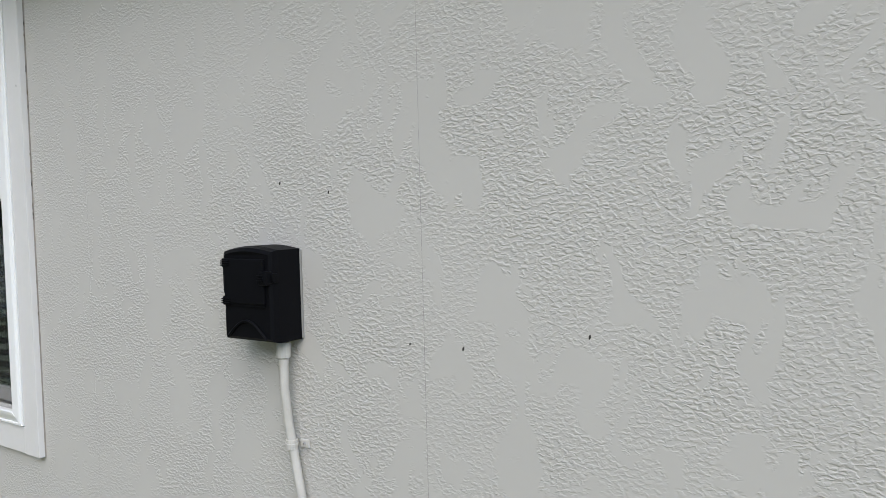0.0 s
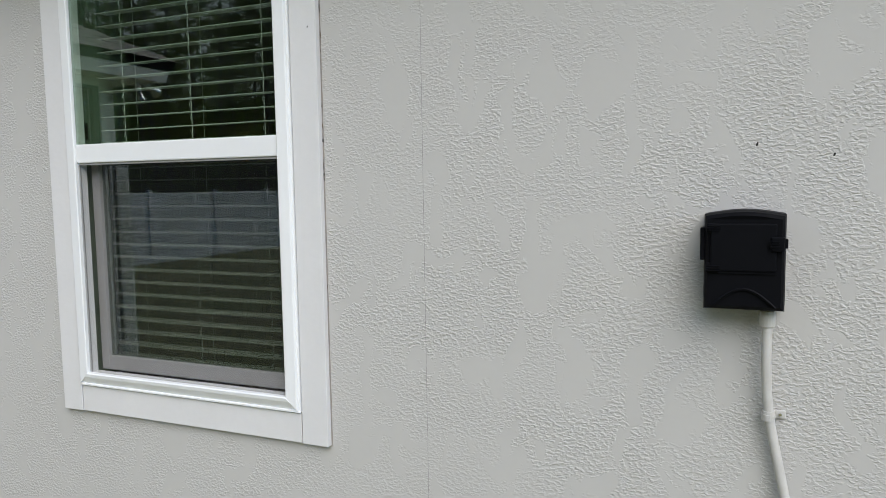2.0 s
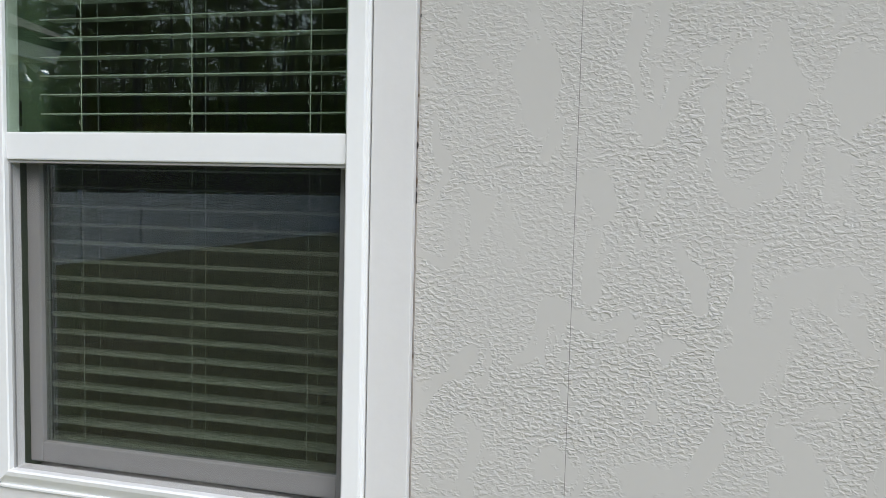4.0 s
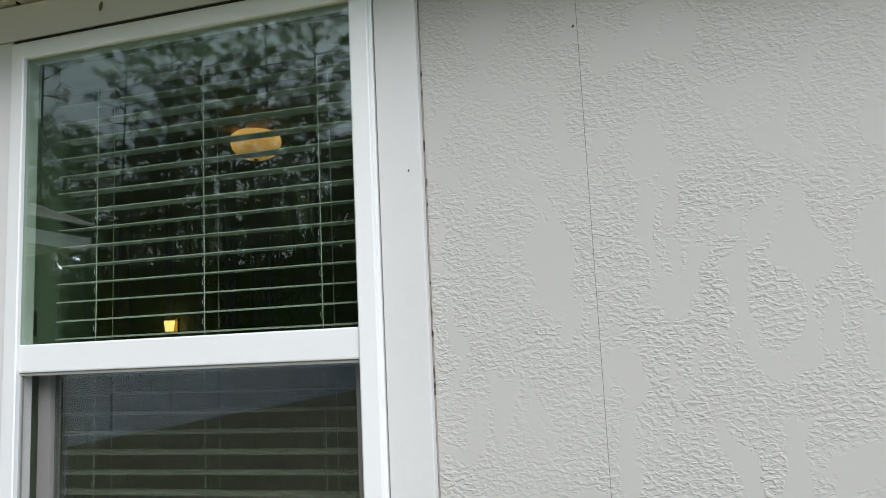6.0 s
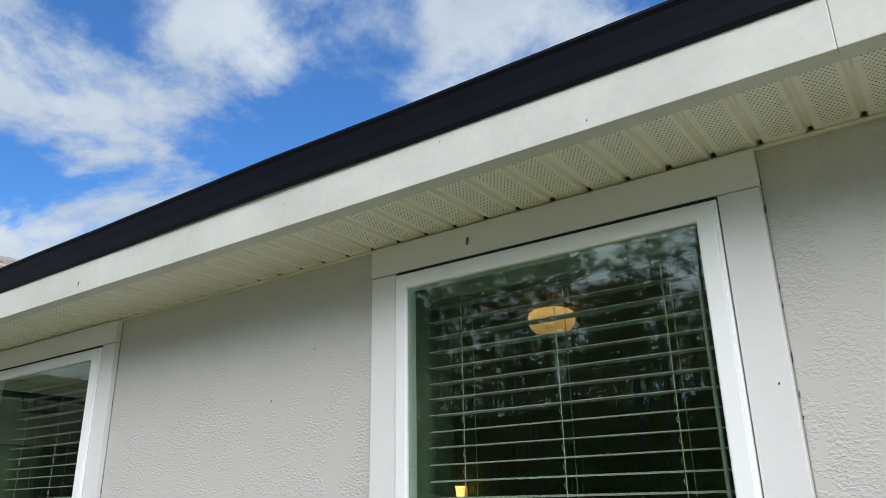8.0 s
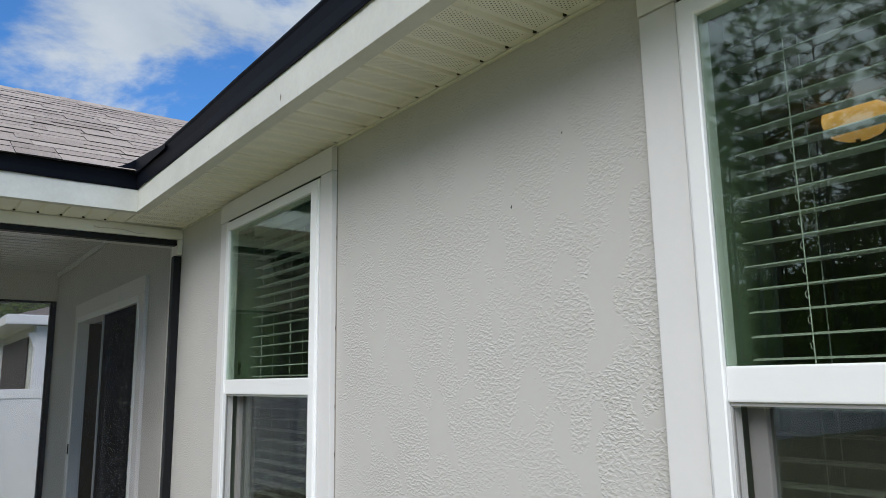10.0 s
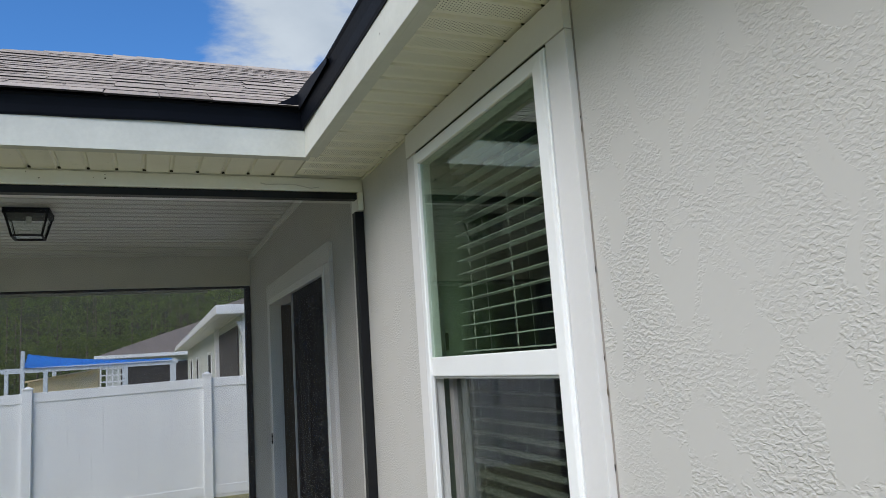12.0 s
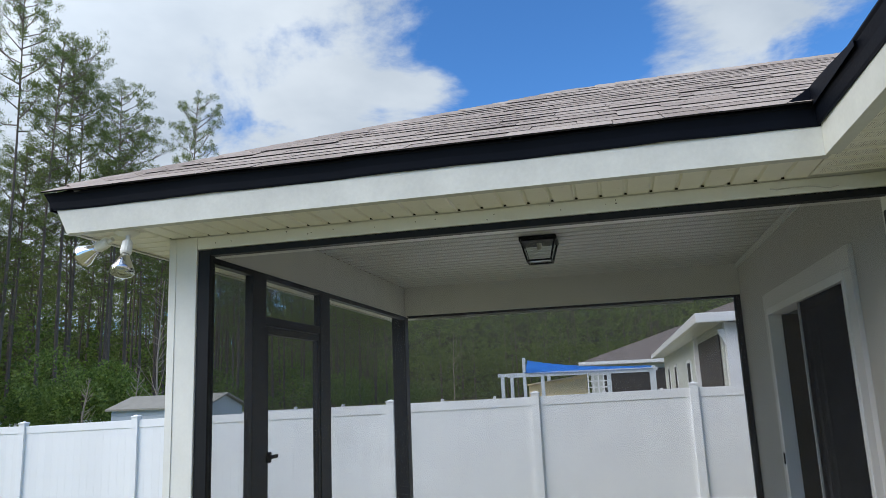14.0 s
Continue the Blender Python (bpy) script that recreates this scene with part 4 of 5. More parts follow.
# ---- electrical box and conduit ----
def build_outlet_box():
    b = thing("outlet_box", (1.705, 0, 1.24), "black weatherproof electrical box with hinged lid", "electrical box")
    # shell: domed top and front, outline seen from the front, bulging towards the viewer
    hw, lo_z, hi_z = 0.085, -0.108, 0.108
    outline = [(-hw, lo_z), (-hw, hi_z)] + [(-hw + 2 * hw * k / 8, hi_z + 0.010 * math.sin(math.pi * k / 8)) for k in range(1, 8)] + [(hw, hi_z), (hw, lo_z)]
    bm = bmesh.new()
    rings = []
    for y, s in ((-0.004, 1.0), (-0.075, 1.0), (-0.090, 0.965), (-0.097, 0.90)):
        rings.append([bm.verts.new((x * s, y - (0.004 * (1 - (x / hw) ** 2) if y < -0.08 else 0), z * s)) for x, z in outline])
    for p, q in zip(rings, rings[1:]):
        for i in range(len(outline)):
            j = (i + 1) % len(outline)
            bm.faces.new((p[i], p[j], q[j], q[i]))
    bm.faces.new(rings[0])
    bm.faces.new(rings[-1][::-1])
    bmesh.ops.recalc_face_normals(bm, faces=bm.faces)
    part("body", bm, BLACK_PLASTIC, b)
    part("back_plate", box(-0.080, 0.088, -0.006, 0.0, -0.106, 0.106, 0.002), plain("box_gasket", (0.25, 0.25, 0.24), 0.6), b, "grey mounting gasket")
    lid = part("lid", box(-0.070, 0.066, -0.1045, -0.096, -0.018, 0.088, 0.003), BLACK_PLASTIC, b)
    part("lid_line", box(-0.070, 0.066, -0.101, -0.099, -0.0235, -0.0185), BLACK_PLASTIC, lid)
    # raised arch on the lower part
    arch = bmesh.new()
    add_tube(arch, [(-0.066 + 0.132 * k / 12, -0.100, -0.098 + 0.040 * math.sin(math.pi * k / 12)) for k in range(13)], [0.0035] * 13, 6)
    part("arch_rib", arch, BLACK_PLASTIC, b)
    for z in (0.078, -0.012):
        hinge = part("hinge", box(-0.0790, -0.052, -0.103, -0.080, z - 0.011, z + 0.011, 0.003), BLACK_PLASTIC, b)
        for dz in (-0.005, 0.0, 0.005):
            part("hinge_rib", box(-0.0775, -0.050, -0.108, -0.1045, z + dz - 0.0014, z + dz + 0.0014), BLACK_PLASTIC, hinge)
    part("side_flange", box(-0.093, -0.083, -0.088, -0.05, 0.004, 0.078, 0.002), BLACK_PLASTIC, b)
    latch = part("latch", box(0.055, 0.082, -0.110, -0.085, 0.028, 0.060, 0.003), BLACK_PLASTIC, b)
    for dz in (-0.006, 0.0, 0.006):
        part("latch_rib", box(0.052, 0.072, -0.113, -0.110, 0.044 + dz - 0.0015, 0.044 + dz + 0.0015), BLACK_PLASTIC, latch)
    part("hasp", box(0.078, 0.089, -0.095, -0.078, 0.034, 0.055, 0.002), BLACK_PLASTIC, b)
    return b


build_outlet_box()
pipe = thing("conduit_pipe", (1.757, -0.018, 1.13), "grey plastic conduit running down from the box", "pipe")
path = [(0, -0.018, -0.03), (-0.001, -0.018, -0.12), (0.002, -0.012, -0.20), (0.010, -0.006, -0.27), (0.028, -0.006, -0.36), (0.053, -0.006, -0.48), (0.075, -0.006, -0.64), (0.09, -0.006, -0.85), (0.095, -0.006, -1.25)]
fine = []
for a, b in zip(path, path[1:]):
    for k in range(4):
        fine.append(tuple(a[i] + (b[i] - a[i]) * k / 4 for i in range(3)))
fine.append(path[-1])
part("pipe", tube(fine, [0.0112] * len(fine), 14), CONDUIT, pipe, smooth=True)
part("connector", tube([(0, -0.018, -0.004), (0, -0.018, -0.012), (0, -0.018, -0.040), (0, -0.018, -0.042)], [0.0165, 0.0175, 0.0165, 0.013], 16), CONDUIT, pipe)
strap = part("strap", tube([(0.006, -0.008, -0.262), (0.0065, -0.008, -0.240)], [0.0145, 0.0145], 14), CONDUIT, pipe, "pale one-hole pipe strap")
part("strap_rib", tube([(0.006, -0.008, -0.254), (0.0065, -0.008, -0.248)], [0.0160, 0.0160], 14), CONDUIT, strap)
part("strap_ear", box(0.016, 0.044, 0.010, 0.0165, -0.262, -0.242, 0.003), CONDUIT, strap)
part("screw", tube([(0.032, 0.010, -0.252), (0.032, 0.0065, -0.252)], [0.0045, 0.0035], 10), CHROME, strap)

# ---- soffit vent ----
vent = thing("soffit_vent", (1.260, -0.185, SOFFIT), "cream plastic exhaust vent with a square grille", "vent")
for b in ((-0.080, 0.080, -0.080, -0.058, -0.022, 0.0), (-0.080, 0.080, 0.058, 0.080, -0.022, 0.0), (-0.080, -0.060, -0.058, 0.058, -0.022, 0.0), (0.060, 0.080, -0.058, 0.058, -0.022, 0.0)):
    part("vent_frame", box(*b, 0.004), SOFFIT_EDGE, vent)
# plate closes the vent; the shade inside is put into its dark colour
part("vent_back_shade", box(-0.060, 0.060, -0.058, 0.058, -0.004, -0.002), SHADE_AND_LATCH, vent, "dark plate painted for the shade behind the grille")
for k in range(13):
    x = -0.056 + 0.112 * k / 12
    part("grille_bar", box(x - 0.0007, x + 0.0007, -0.058, 0.058, -0.019, -0.014), SOFFIT_EDGE, vent)
for k in range(8):
    y = -0.051 + 0.102 * k / 7
    part("grille_bar", box(-0.060, 0.060, y - 0.0010, y + 0.0010, -0.020, -0.015), SOFFIT_EDGE, vent)

vent.scale = (0.89, 1.0, 1.0)

# ---- flood light under the porch corner ----
flood = thing("flood_light", (-3.46, -3.275, SOFFIT), "white twin flood light with two clear bulbs", "lamp")
part("base", tube([(0, 0, 0.0), (0, 0, -0.012), (0, 0, -0.03)], [0.055, 0.055, 0.022], 18), BEAM_WHITE, flood)
BULB = 0.86
for ax, ay, tx, ty, tz in ((-0.012, -0.085, -0.03, -0.24, -0.085), (0.015, 0.02, 0.05, 0.03, -0.135)):
    d = (Vector((tx, ty, tz)) - Vector((ax, ay, -0.03))).normalized()
    a = Vector((ax, ay, -0.03))
    arm = part("arm", tube([a, a + d * 0.03], [0.012, 0.012], 10), BEAM_WHITE, flood)
    part("socket", tube([a + d * 0.025, a + d * 0.035, a + d * 0.085, a + d * 0.095], [0.018, 0.024, 0.026, 0.02], 14), BEAM_WHITE, arm)
    bulb = part("bulb", tube([a + d * 0.09, a + d * 0.115, a + d * 0.17, a + d * 0.19], [0.02 * BULB, 0.028 * BULB, 0.058 * BULB, 0.062 * BULB], 20), CHROME, flood, "clear reflector bulb", True)
    part("lens", tube([a + d * 0.19, a + d * 0.198, a + d * 0.203], [0.062 * BULB, 0.05 * BULB, 0.02], 20), CLEAR, bulb, "", True)

# ---- lamps indoors ----
fan = thing("ceiling_fan", (-1.01, 2.06, TOP), "ceiling fan with a lit amber glass bowl", "fan")
part("rod", tube([(0, 0, 0), (0, 0, -0.05)], [0.05, 0.05], 12), BRASS, fan)
part("motor", tube([(0, 0, -0.03), (0, 0, -0.05), (0, 0, -0.08), (0, 0, -0.095)], [0.06, 0.10, 0.10, 0.06], 18), BRASS, fan)
prof = [(0.112, -0.072), (0.131, -0.088), (0.136, -0.112), (0.134, -0.13), (0.125, -0.16), (0.10, -0.19), (0.06, -0.208), (0.015, -0.214)]
part("glass_bowl", tube([(0, 0, z) for r, z in prof], [r for r, z in prof], 24), LAMP_GLASS, fan, "glowing amber glass bowl", True)
part("finial", tube([(0, 0, -0.21), (0, 0, -0.228)], [0.014, 0.008], 10), BRASS, fan)
for k in range(5):
    a = 2 * math.pi * k / 5 + 0.3
    bl = box(0.11, 0.56, -0.06, 0.06, -0.068, -0.062, 0.002)
    bmesh.ops.rotate(bl, verts=bl.verts, cent=(0, 0, 0), matrix=Matrix.Rotation(a, 3, "Z"))
    part("blade", bl, BROWN_WOOD, fan)
small = thing("wall_sconce", (-3.14, 4.3, 1.765), "small lit amber wall lamp indoors", "lamp")
part("wall_plate", box(-0.04, 0.04, -0.02, 0.0, -0.08, 0.1, 0.003), BRASS, small)
part("sconce_arm", tube([(0, -0.02, -0.03), (0, -0.08, -0.04), (0, -0.08, -0.02)], [0.008] * 3, 8), BRASS, small)
part("shade", tube([(0, -0.08, -0.02), (0, -0.08, 0.03), (0, -0.08, 0.075)], [0.036, 0.042, 0.05], 14), SMALL_GLOW, small, "glowing amber shade", True)

# ---- marks on the house ----
for name, x, y, z, sx, sz, m, text in (("dirt_mark", -0.208, -0.0265, 2.357, 0.006, 0.013, STAIN, "brown mud mark on the window casing"),
                                       ("dirt_mark", -1.685, FASCIA_Y - 0.0005, 2.440, 0.003, 0.013, STAIN, "brown streak on the fascia"),
                                       ("dirt_mark", 1.727, 0.0, 1.506, 0.003, 0.005, SPECK, "black speck on the stucco"),
                                       ("dirt_mark", 1.885, 0.0, 1.478, 0.0028, 0.004, SPECK, "black speck on the stucco"),
                                       ("dirt_mark", 2.108, 0.0, 1.143, 0.003, 0.003, SPECK, "black speck on the stucco"),
                                       ("dirt_mark", 2.244, 0.0, 1.143, 0.003, 0.005, SPECK, "black speck on the stucco"),
                                       ("dirt_mark", 2.520, 0.0, 1.187, 0.0028, 0.005, SPECK, "black speck on the stucco"),
                                       ("dirt_mark", -0.814, 0.0, 2.138, 0.002, 0.003, SPECK, "black speck on the stucco"),
                                       ("dirt_mark", -1.0, 0.0, 1.993, 0.0028, 0.005, SPECK, "black speck on the stucco"),
                                       ("dirt_mark", 0.87, 0.0, 2.138, 0.003, 0.003, SPECK, "black speck on the stucco joint"),
                                       ("dirt_mark", 0.5595, -0.006, 2.262, 0.0022, 0.012, SPECK, "black mildew on the casing edge"),
                                       ("dirt_mark", 0.5595, -0.004, 2.085, 0.0018, 0.007, SPECK, "black mildew on the casing edge"),
                                       ("dirt_mark", 0.5600, -0.003, 1.860, 0.0026, 0.010, STAIN, "brown mildew on the casing edge"),
                                       ("dirt_mark", 0.5600, -0.003, 1.815, 0.0018, 0.005, SPECK, "black mildew on the casing edge"),
                                       ("dirt_mark", 0.53, -0.023, 1.883, 0.002, 0.003, SPECK, "black speck on the window casing")):
    bm = bmesh.new()
    bmesh.ops.create_icosphere(bm, subdivisions=1, radius=1.0)
    for v in bm.verts:
        v.co = Vector((v.co.x * sx * (1 + 0.3 * math.sin(7 * v.co.z)), v.co.y * 0.0016, v.co.z * sz + v.co.x * sx * 0.6))
    tagged(part(name, bm, m), text, "mark").location = (x, y, z)

# small specks along the porch beam and the eaves
speck_rng = random.Random(3)
for k in range(16):
    y = speck_rng.uniform(-3.0, -0.3)
    bm = bmesh.new()
    bmesh.ops.create_icosphere(bm, subdivisions=1, radius=1.0)
    s = speck_rng.uniform(0.002, 0.0042)
    for v in bm.verts:
        v.co = Vector((v.co.x * 0.0014, v.co.y * s, v.co.z * s * speck_rng.uniform(0.6, 1.3)))
    tagged(part("dirt_mark", bm, SPECK), "dark speck on the white porch beam", "mark").location = (PORCH_X0, y, speck_rng.uniform(2.36, 2.40))
for x, z in ((-2.35, 2.46), (-0.62, 2.475), (-0.08, 2.497), (0.30, 2.425), (1.4, 2.45)):
    bm = bmesh.new()
    bmesh.ops.create_icosphere(bm, subdivisions=1, radius=1.0)
    for v in bm.verts:
        v.co = Vector((v.co.x * 0.0013, v.co.y * 0.0010, v.co.z * 0.0032))
    tagged(part("dirt_mark", bm, SPECK), "dark speck on the fascia board", "mark").location = (x, FASCIA_Y, z)
# mildew along the casing's outer edges
for k in range(22):
    x = (W1 + CASING_HALF + 0.0015) if k < 14 else (W2 + CASING_HALF + 0.0015)
    bm = bmesh.new()
    bmesh.ops.create_icosphere(bm, subdivisions=1, radius=1.0)
    w_, h_ = speck_rng.uniform(0.0012, 0.0026), speck_rng.uniform(0.003, 0.011)
    for v in bm.verts:
        v.co = Vector((v.co.x * w_, v.co.y * 0.0014, v.co.z * h_ * (1 + 0.3 * math.sin(5 * v.co.x))))
    tagged(part("dirt_mark", bm, SPECK if k % 3 else STAIN), "dark mildew spot along the casing edge", "mark").location = (x, -0.004, speck_rng.uniform(0.95, 2.36))
hook = thing("wire_hook", (PORCH_X0 + 0.003, -0.36, 2.372), "bent wire hook on the porch beam", "hook")
part("wire", tube([(0, -0.10, 0.006), (0, -0.075, 0.0), (0, -0.02, 0.003), (0, 0.05, 0.002), (0, 0.12, -0.012), (0, 0.155, -0.006)], [0.0028, 0.003, 0.0022, 0.0022, 0.0022, 0.0022], 6), CONDUIT, hook)

# ---- garden fence ----
FX = -12.6
POSTS = [-0.04 - 2.44 * k for k in range(-3, 15)]
fence = thing("fence", label="white vinyl privacy fence with capped posts", category="fence")


def fence_top(y):
    return 1.525 - 0.0185 * min(12.5, max(0.0, -y))


pm = part("post", box(-0.063, 0.063, -0.063, 0.063, -1.95, 0.045, 0.004), FENCE, fence)
cap = bmesh.new()
add_box(cap, -0.072, 0.072, -0.072, 0.072, 0.0, 0.022, 0.003)
v4 = [cap.verts.new((a * 0.066, b * 0.066, 0.022)) for a, b in ((-1, -1), (1, -1), (1, 1), (-1, 1))]
tip = cap.verts.new((0, 0, 0.05))
for i in range(4):
    cap.faces.new((v4[i], v4[(i + 1) % 4], tip))
cm = part("post_cap", cap, FENCE, fence)
rm = part("rail", box(-0.022, 0.022, -1.157, 1.157, -0.14, 0.0, 0.006), FENCE, fence)
bmesh_board = box(-0.011, 0.011, -0.0779, 0.0779, -1.72, 0.0, 0.0012)
bo = part("board", bmesh_board, FENCE, fence)
first = True
rest = bmesh.new()
for k, y in enumerate(POSTS):
    zt = fence_top(y)
    if first:
        pm.location, cm.location = (FX, y, zt), (FX, y, zt + 0.045)
    else:
        share("post", pm.data, fence, pose(FX, y, zt))
        share("post_cap", cm.data, fence, pose(FX, y, zt + 0.045))
    if k < len(POSTS) - 1:
        y1 = POSTS[k + 1]
        ym, za = (y + y1) / 2, (fence_top(y) + fence_top(y1)) / 2
        tilt = math.degrees(math.atan2(fence_top(y) - fence_top(y1), y - y1))
        if first:
            rm.matrix_basis = pose(FX, ym, za, tilt)
        else:
            share("rail", rm.data, fence, pose(FX, ym, za, tilt))
        share("rail", rm.data, fence, pose(FX, ym, za - 1.62, tilt))
        for j in range(15):
            yb = y - 0.125 - 0.1565 * j
            zb = fence_top(yb) - 0.11
            if y < -15.5:
                add_box(rest, FX - 0.011, FX + 0.011, yb - 0.0725, yb + 0.0725, zb - 1.72, zb)
            elif first and j == 0:
                bo.location = (FX, yb, zb)
            else:
                share("board", bo.data, fence, pose(FX, yb, zb))
    first = False
tagged(part("far_boards", rest, FENCE, fence), kind="stuff")

# second fence, two gardens on: its caps just show over the first
fence2 = thing("fence", label="white vinyl fence of a farther garden", category="fence")
far_x = -34.0
p2 = c2 = None
for k in range(26):
    y = 3 - 2.44 * k
    zt = 1.30 - 0.012 * max(0, -y)
    if p2 is None:
        p2 = part("post", box(-0.063, 0.063, -0.063, 0.063, -2.1, 0.045), FENCE, fence2)
        p2.location = (far_x, y, zt)
        c2 = share("post_cap", cm.data, fence2, pose(far_x, y, zt + 0.045))
    else:
        share("post", p2.data, fence2, pose(far_x, y, zt))
        share("post_cap", cm.data, fence2, pose(far_x, y, zt + 0.045))
    if k < 25:
        q = box(far_x - 0.02, far_x + 0.02, y - 2.38, y - 0.06, zt - 2.0, zt - 0.03)
        for v in q.verts:
            v.co.z -= 0.012 * (y - v.co.y)
        part("panel", q, FENCE, fence2)

# ---- houses beyond the fence ----
def hip_house(name, x0, x1, y0, y1, z_eave, over, slope, label):
    """A plain stuccoed house under a hip roof; x0 is its near end, y0 its garden side."""
    hs = thing(name, (0, 0, 0), label, "house")
    base = -0.6
    body = part("wall", box(x1, x0, y0, y1, base, z_eave), FAR_WALL, hs)
    ax, bx, ay, by = x1 - over, x0 + over, y0 - over, y1 + over
    run = (by - ay) / 2
    rz = z_eave + 0.12 + run * slope
    pts = [(ax, ay, z_eave + 0.12), (bx, ay, z_eave + 0.12), (bx, by, z_eave + 0.12), (ax, by, z_eave + 0.12), (ax + run, (ay + by) / 2, rz), (bx - run, (ay + by) / 2, rz)]
    bm = bmesh.new()
    v = [bm.verts.new(p) for p in pts]
    for q in ((0, 1, 5, 4), (1, 2, 5), (2, 3, 4, 5), (3, 0, 4), (3, 2, 1, 0)):
        bm.faces.new([v[i] for i in q])
    rf = part("roof", bm, FAR_ROOF, hs, "brown shingle hip roof")
    for b in ((bx - 0.02, bx + 0.10, ay - 0.1, by + 0.1), (ax - 0.1, bx - 0.03, ay - 0.1, ay + 0.02)):
        part("gutter", box(*b, z_eave - 0.04, z_eave + 0.13, 0.02), VINYL, rf, "white gutter")
    part("soffit", box(ax, bx - 0.03, ay + 0.03, by, z_eave - 0.03, z_eave - 0.005), VINYL, rf)
    return hs, body


hn, bodyn = hip_house("house", -14.55, -33.0, 0.72, 11.0, 2.66, 0.38, 0.36, "pale grey neighbouring house with a white gutter")
for x, w_, z0, z1 in ((-21.5, 1.0, 0.7, 2.1), (-26.5, 1.0, 0.7, 2.1), (-30.0, 1.0, 0.7, 2.1)):
    wn = part("window", box(x - w_ / 2, x + w_ / 2, 0.70, 0.715, z0, z1), BRONZE, hn, "dark window pane")
    for b in ((x - w_ / 2 - 0.08, x - w_ / 2), (x + w_ / 2, x + w_ / 2 + 0.08)):
        part("frame", box(*b, 0.685, 0.716, z0 - 0.08, z1 + 0.08), VINYL, wn)
    part("frame", box(x - w_ / 2, x + w_ / 2, 0.686, 0.716, z1, z1 + 0.08), VINYL, wn)
    part("sill", box(x - w_ / 2, x + w_ / 2, 0.68, 0.716, z0 - 0.08, z0), VINYL, wn)
# flat panel with the porch's shade in its colour; no porch is built behind
pn = part("porch_screen", box(-18.6, -14.9, 0.690, 0.712, -0.2, 2.45), PORCH_SHADE, hn, "flat dark panel painted for the shade of the screened porch")
for x in (-18.65,):
    part("post", box(x - 0.09, x + 0.09, 0.60, 0.688, -0.6, 2.62), VINYL, pn)
cc = part("corner_column", box(-14.54, -14.30, 0.74, 0.97, -0.6, 2.62, 0.01), VINYL, hn, "white corner column")
part("bracket", prism([(0.62, 2.50), (0.74, 2.50), (0.74, 2.22), (0.69, 2.34)], "x", -14.50, -14.34), VINYL, cc)
h2, body2 = hip_house("house", -39.5, -56.0, -2.6, 12.0, 2.66, 0.45, 0.36, "grey house with a brown roof two gardens on")

# flat dark panel on the wall paints the shaded opening
part("porch_screen", box(-39.48, -39.44, -2.0, 1.8, -0.4, 2.35), PORCH_SHADE, h2, "flat dark panel painted for the shade of the porch")

# pergola with a shade sail in the neighbour's garden
PX = -23.0
perg = thing("pergola", (PX, 0, 0), "pale blue painted pergola frame", "pergola")
for y, z in ((-4.62, 2.03), (-3.40, 2.05), (-1.46, 2.03), (-0.16, 2.12)):
    part("post", box(-0.05, 0.05, y - 0.05, y + 0.05, -0.55, z), PALE_PAINT, perg)
    part("post", box(-2.05, -1.95, y - 0.05, y + 0.05, -0.55, z), PALE_PAINT, perg)
part("beam", box(-0.055, 0.055, -4.75, -0.05, 1.97, 2.07), PALE_PAINT, perg)
part("beam", box(-2.055, -1.945, -4.75, -0.05, 1.97, 2.07), PALE_PAINT, perg)
part("tall_post", box(-0.05, 0.05, -3.99, -3.90, -0.55, 2.52), PALE_PAINT, perg)
for k in range(5):
    part("lattice_bar", box(0.0, 0.03, -2.06 + 0.15 * k - 0.02, -2.06 + 0.15 * k + 0.02, 1.3, 1.97), VINYL, perg)
for k in range(4):
    part("lattice_bar", box(-0.03, 0.0, -2.08, -1.44, 1.38 + 0.18 * k - 0.02, 1.38 + 0.18 * k + 0.02), VINYL, perg)
sail = thing("shade_sail", (PX, 0, 0), "bright blue triangular shade cloth on the pergola", "shade sail")
bm = bmesh.new()
n = 14
rows = []
for i in range(n + 1):
    u = i / n
    y = -3.93 + 3.75 * u
    mid_z = 2.11 + 0.16 * (1 - u) ** 3 - 0.02 * u
    half = 0.05 + 0.15 * (1 - u) ** 2
    rows.append([bm.verts.new((0.1 - 0.9 * v, y, mid_z - half * (1 - 2 * v) - 0.05 * math.sin(math.pi * v))) for v in (0, 0.33, 0.66, 1)])
for a, b in zip(rows, rows[1:]):
    for k in range(3):
        bm.faces.new((a[k], a[k + 1], b[k + 1], b[k]))
bmesh.ops.solidify(bm, geom=bm.faces[:], thickness=0.006)
part("cloth", bm, BLUE_CLOTH, sail, smooth=True)
panel = thing("playhouse", (PX - 1.0, -3.0, -0.5), "tan canvas play shelter under the pergola", "shelter")
part("canvas", prism([(-0.9, 0.0), (0.85, 0.0), (0.85, 2.42), (-0.9, 2.18)], "x", -0.4, 0.4), TAN_CLOTH, panel)
part("canvas_roof", prism([(-1.0, 2.18), (0.95, 2.43), (0.95, 2.47), (-1.0, 2.22)], "x", -0.5, 0.5), TAN_CLOTH, panel)

# garden shed
shed = thing("shed", (-25.0, -17.0, -0.75), "pale blue garden shed with a grey shingle roof", "shed")
part("wall", prism([(-1.3, 0), (1.3, 0), (1.3, 2.18), (0, 2.58), (-1.3, 2.18)], "y", -1.85, 1.85), SHED_WALL, shed)
for k in range(16):
    part("siding_board", box(1.3, 1.315, -1.85, 1.85, 0.02 + 0.13 * k, 0.14 + 0.13 * k, 0.004), SHED_WALL, shed)
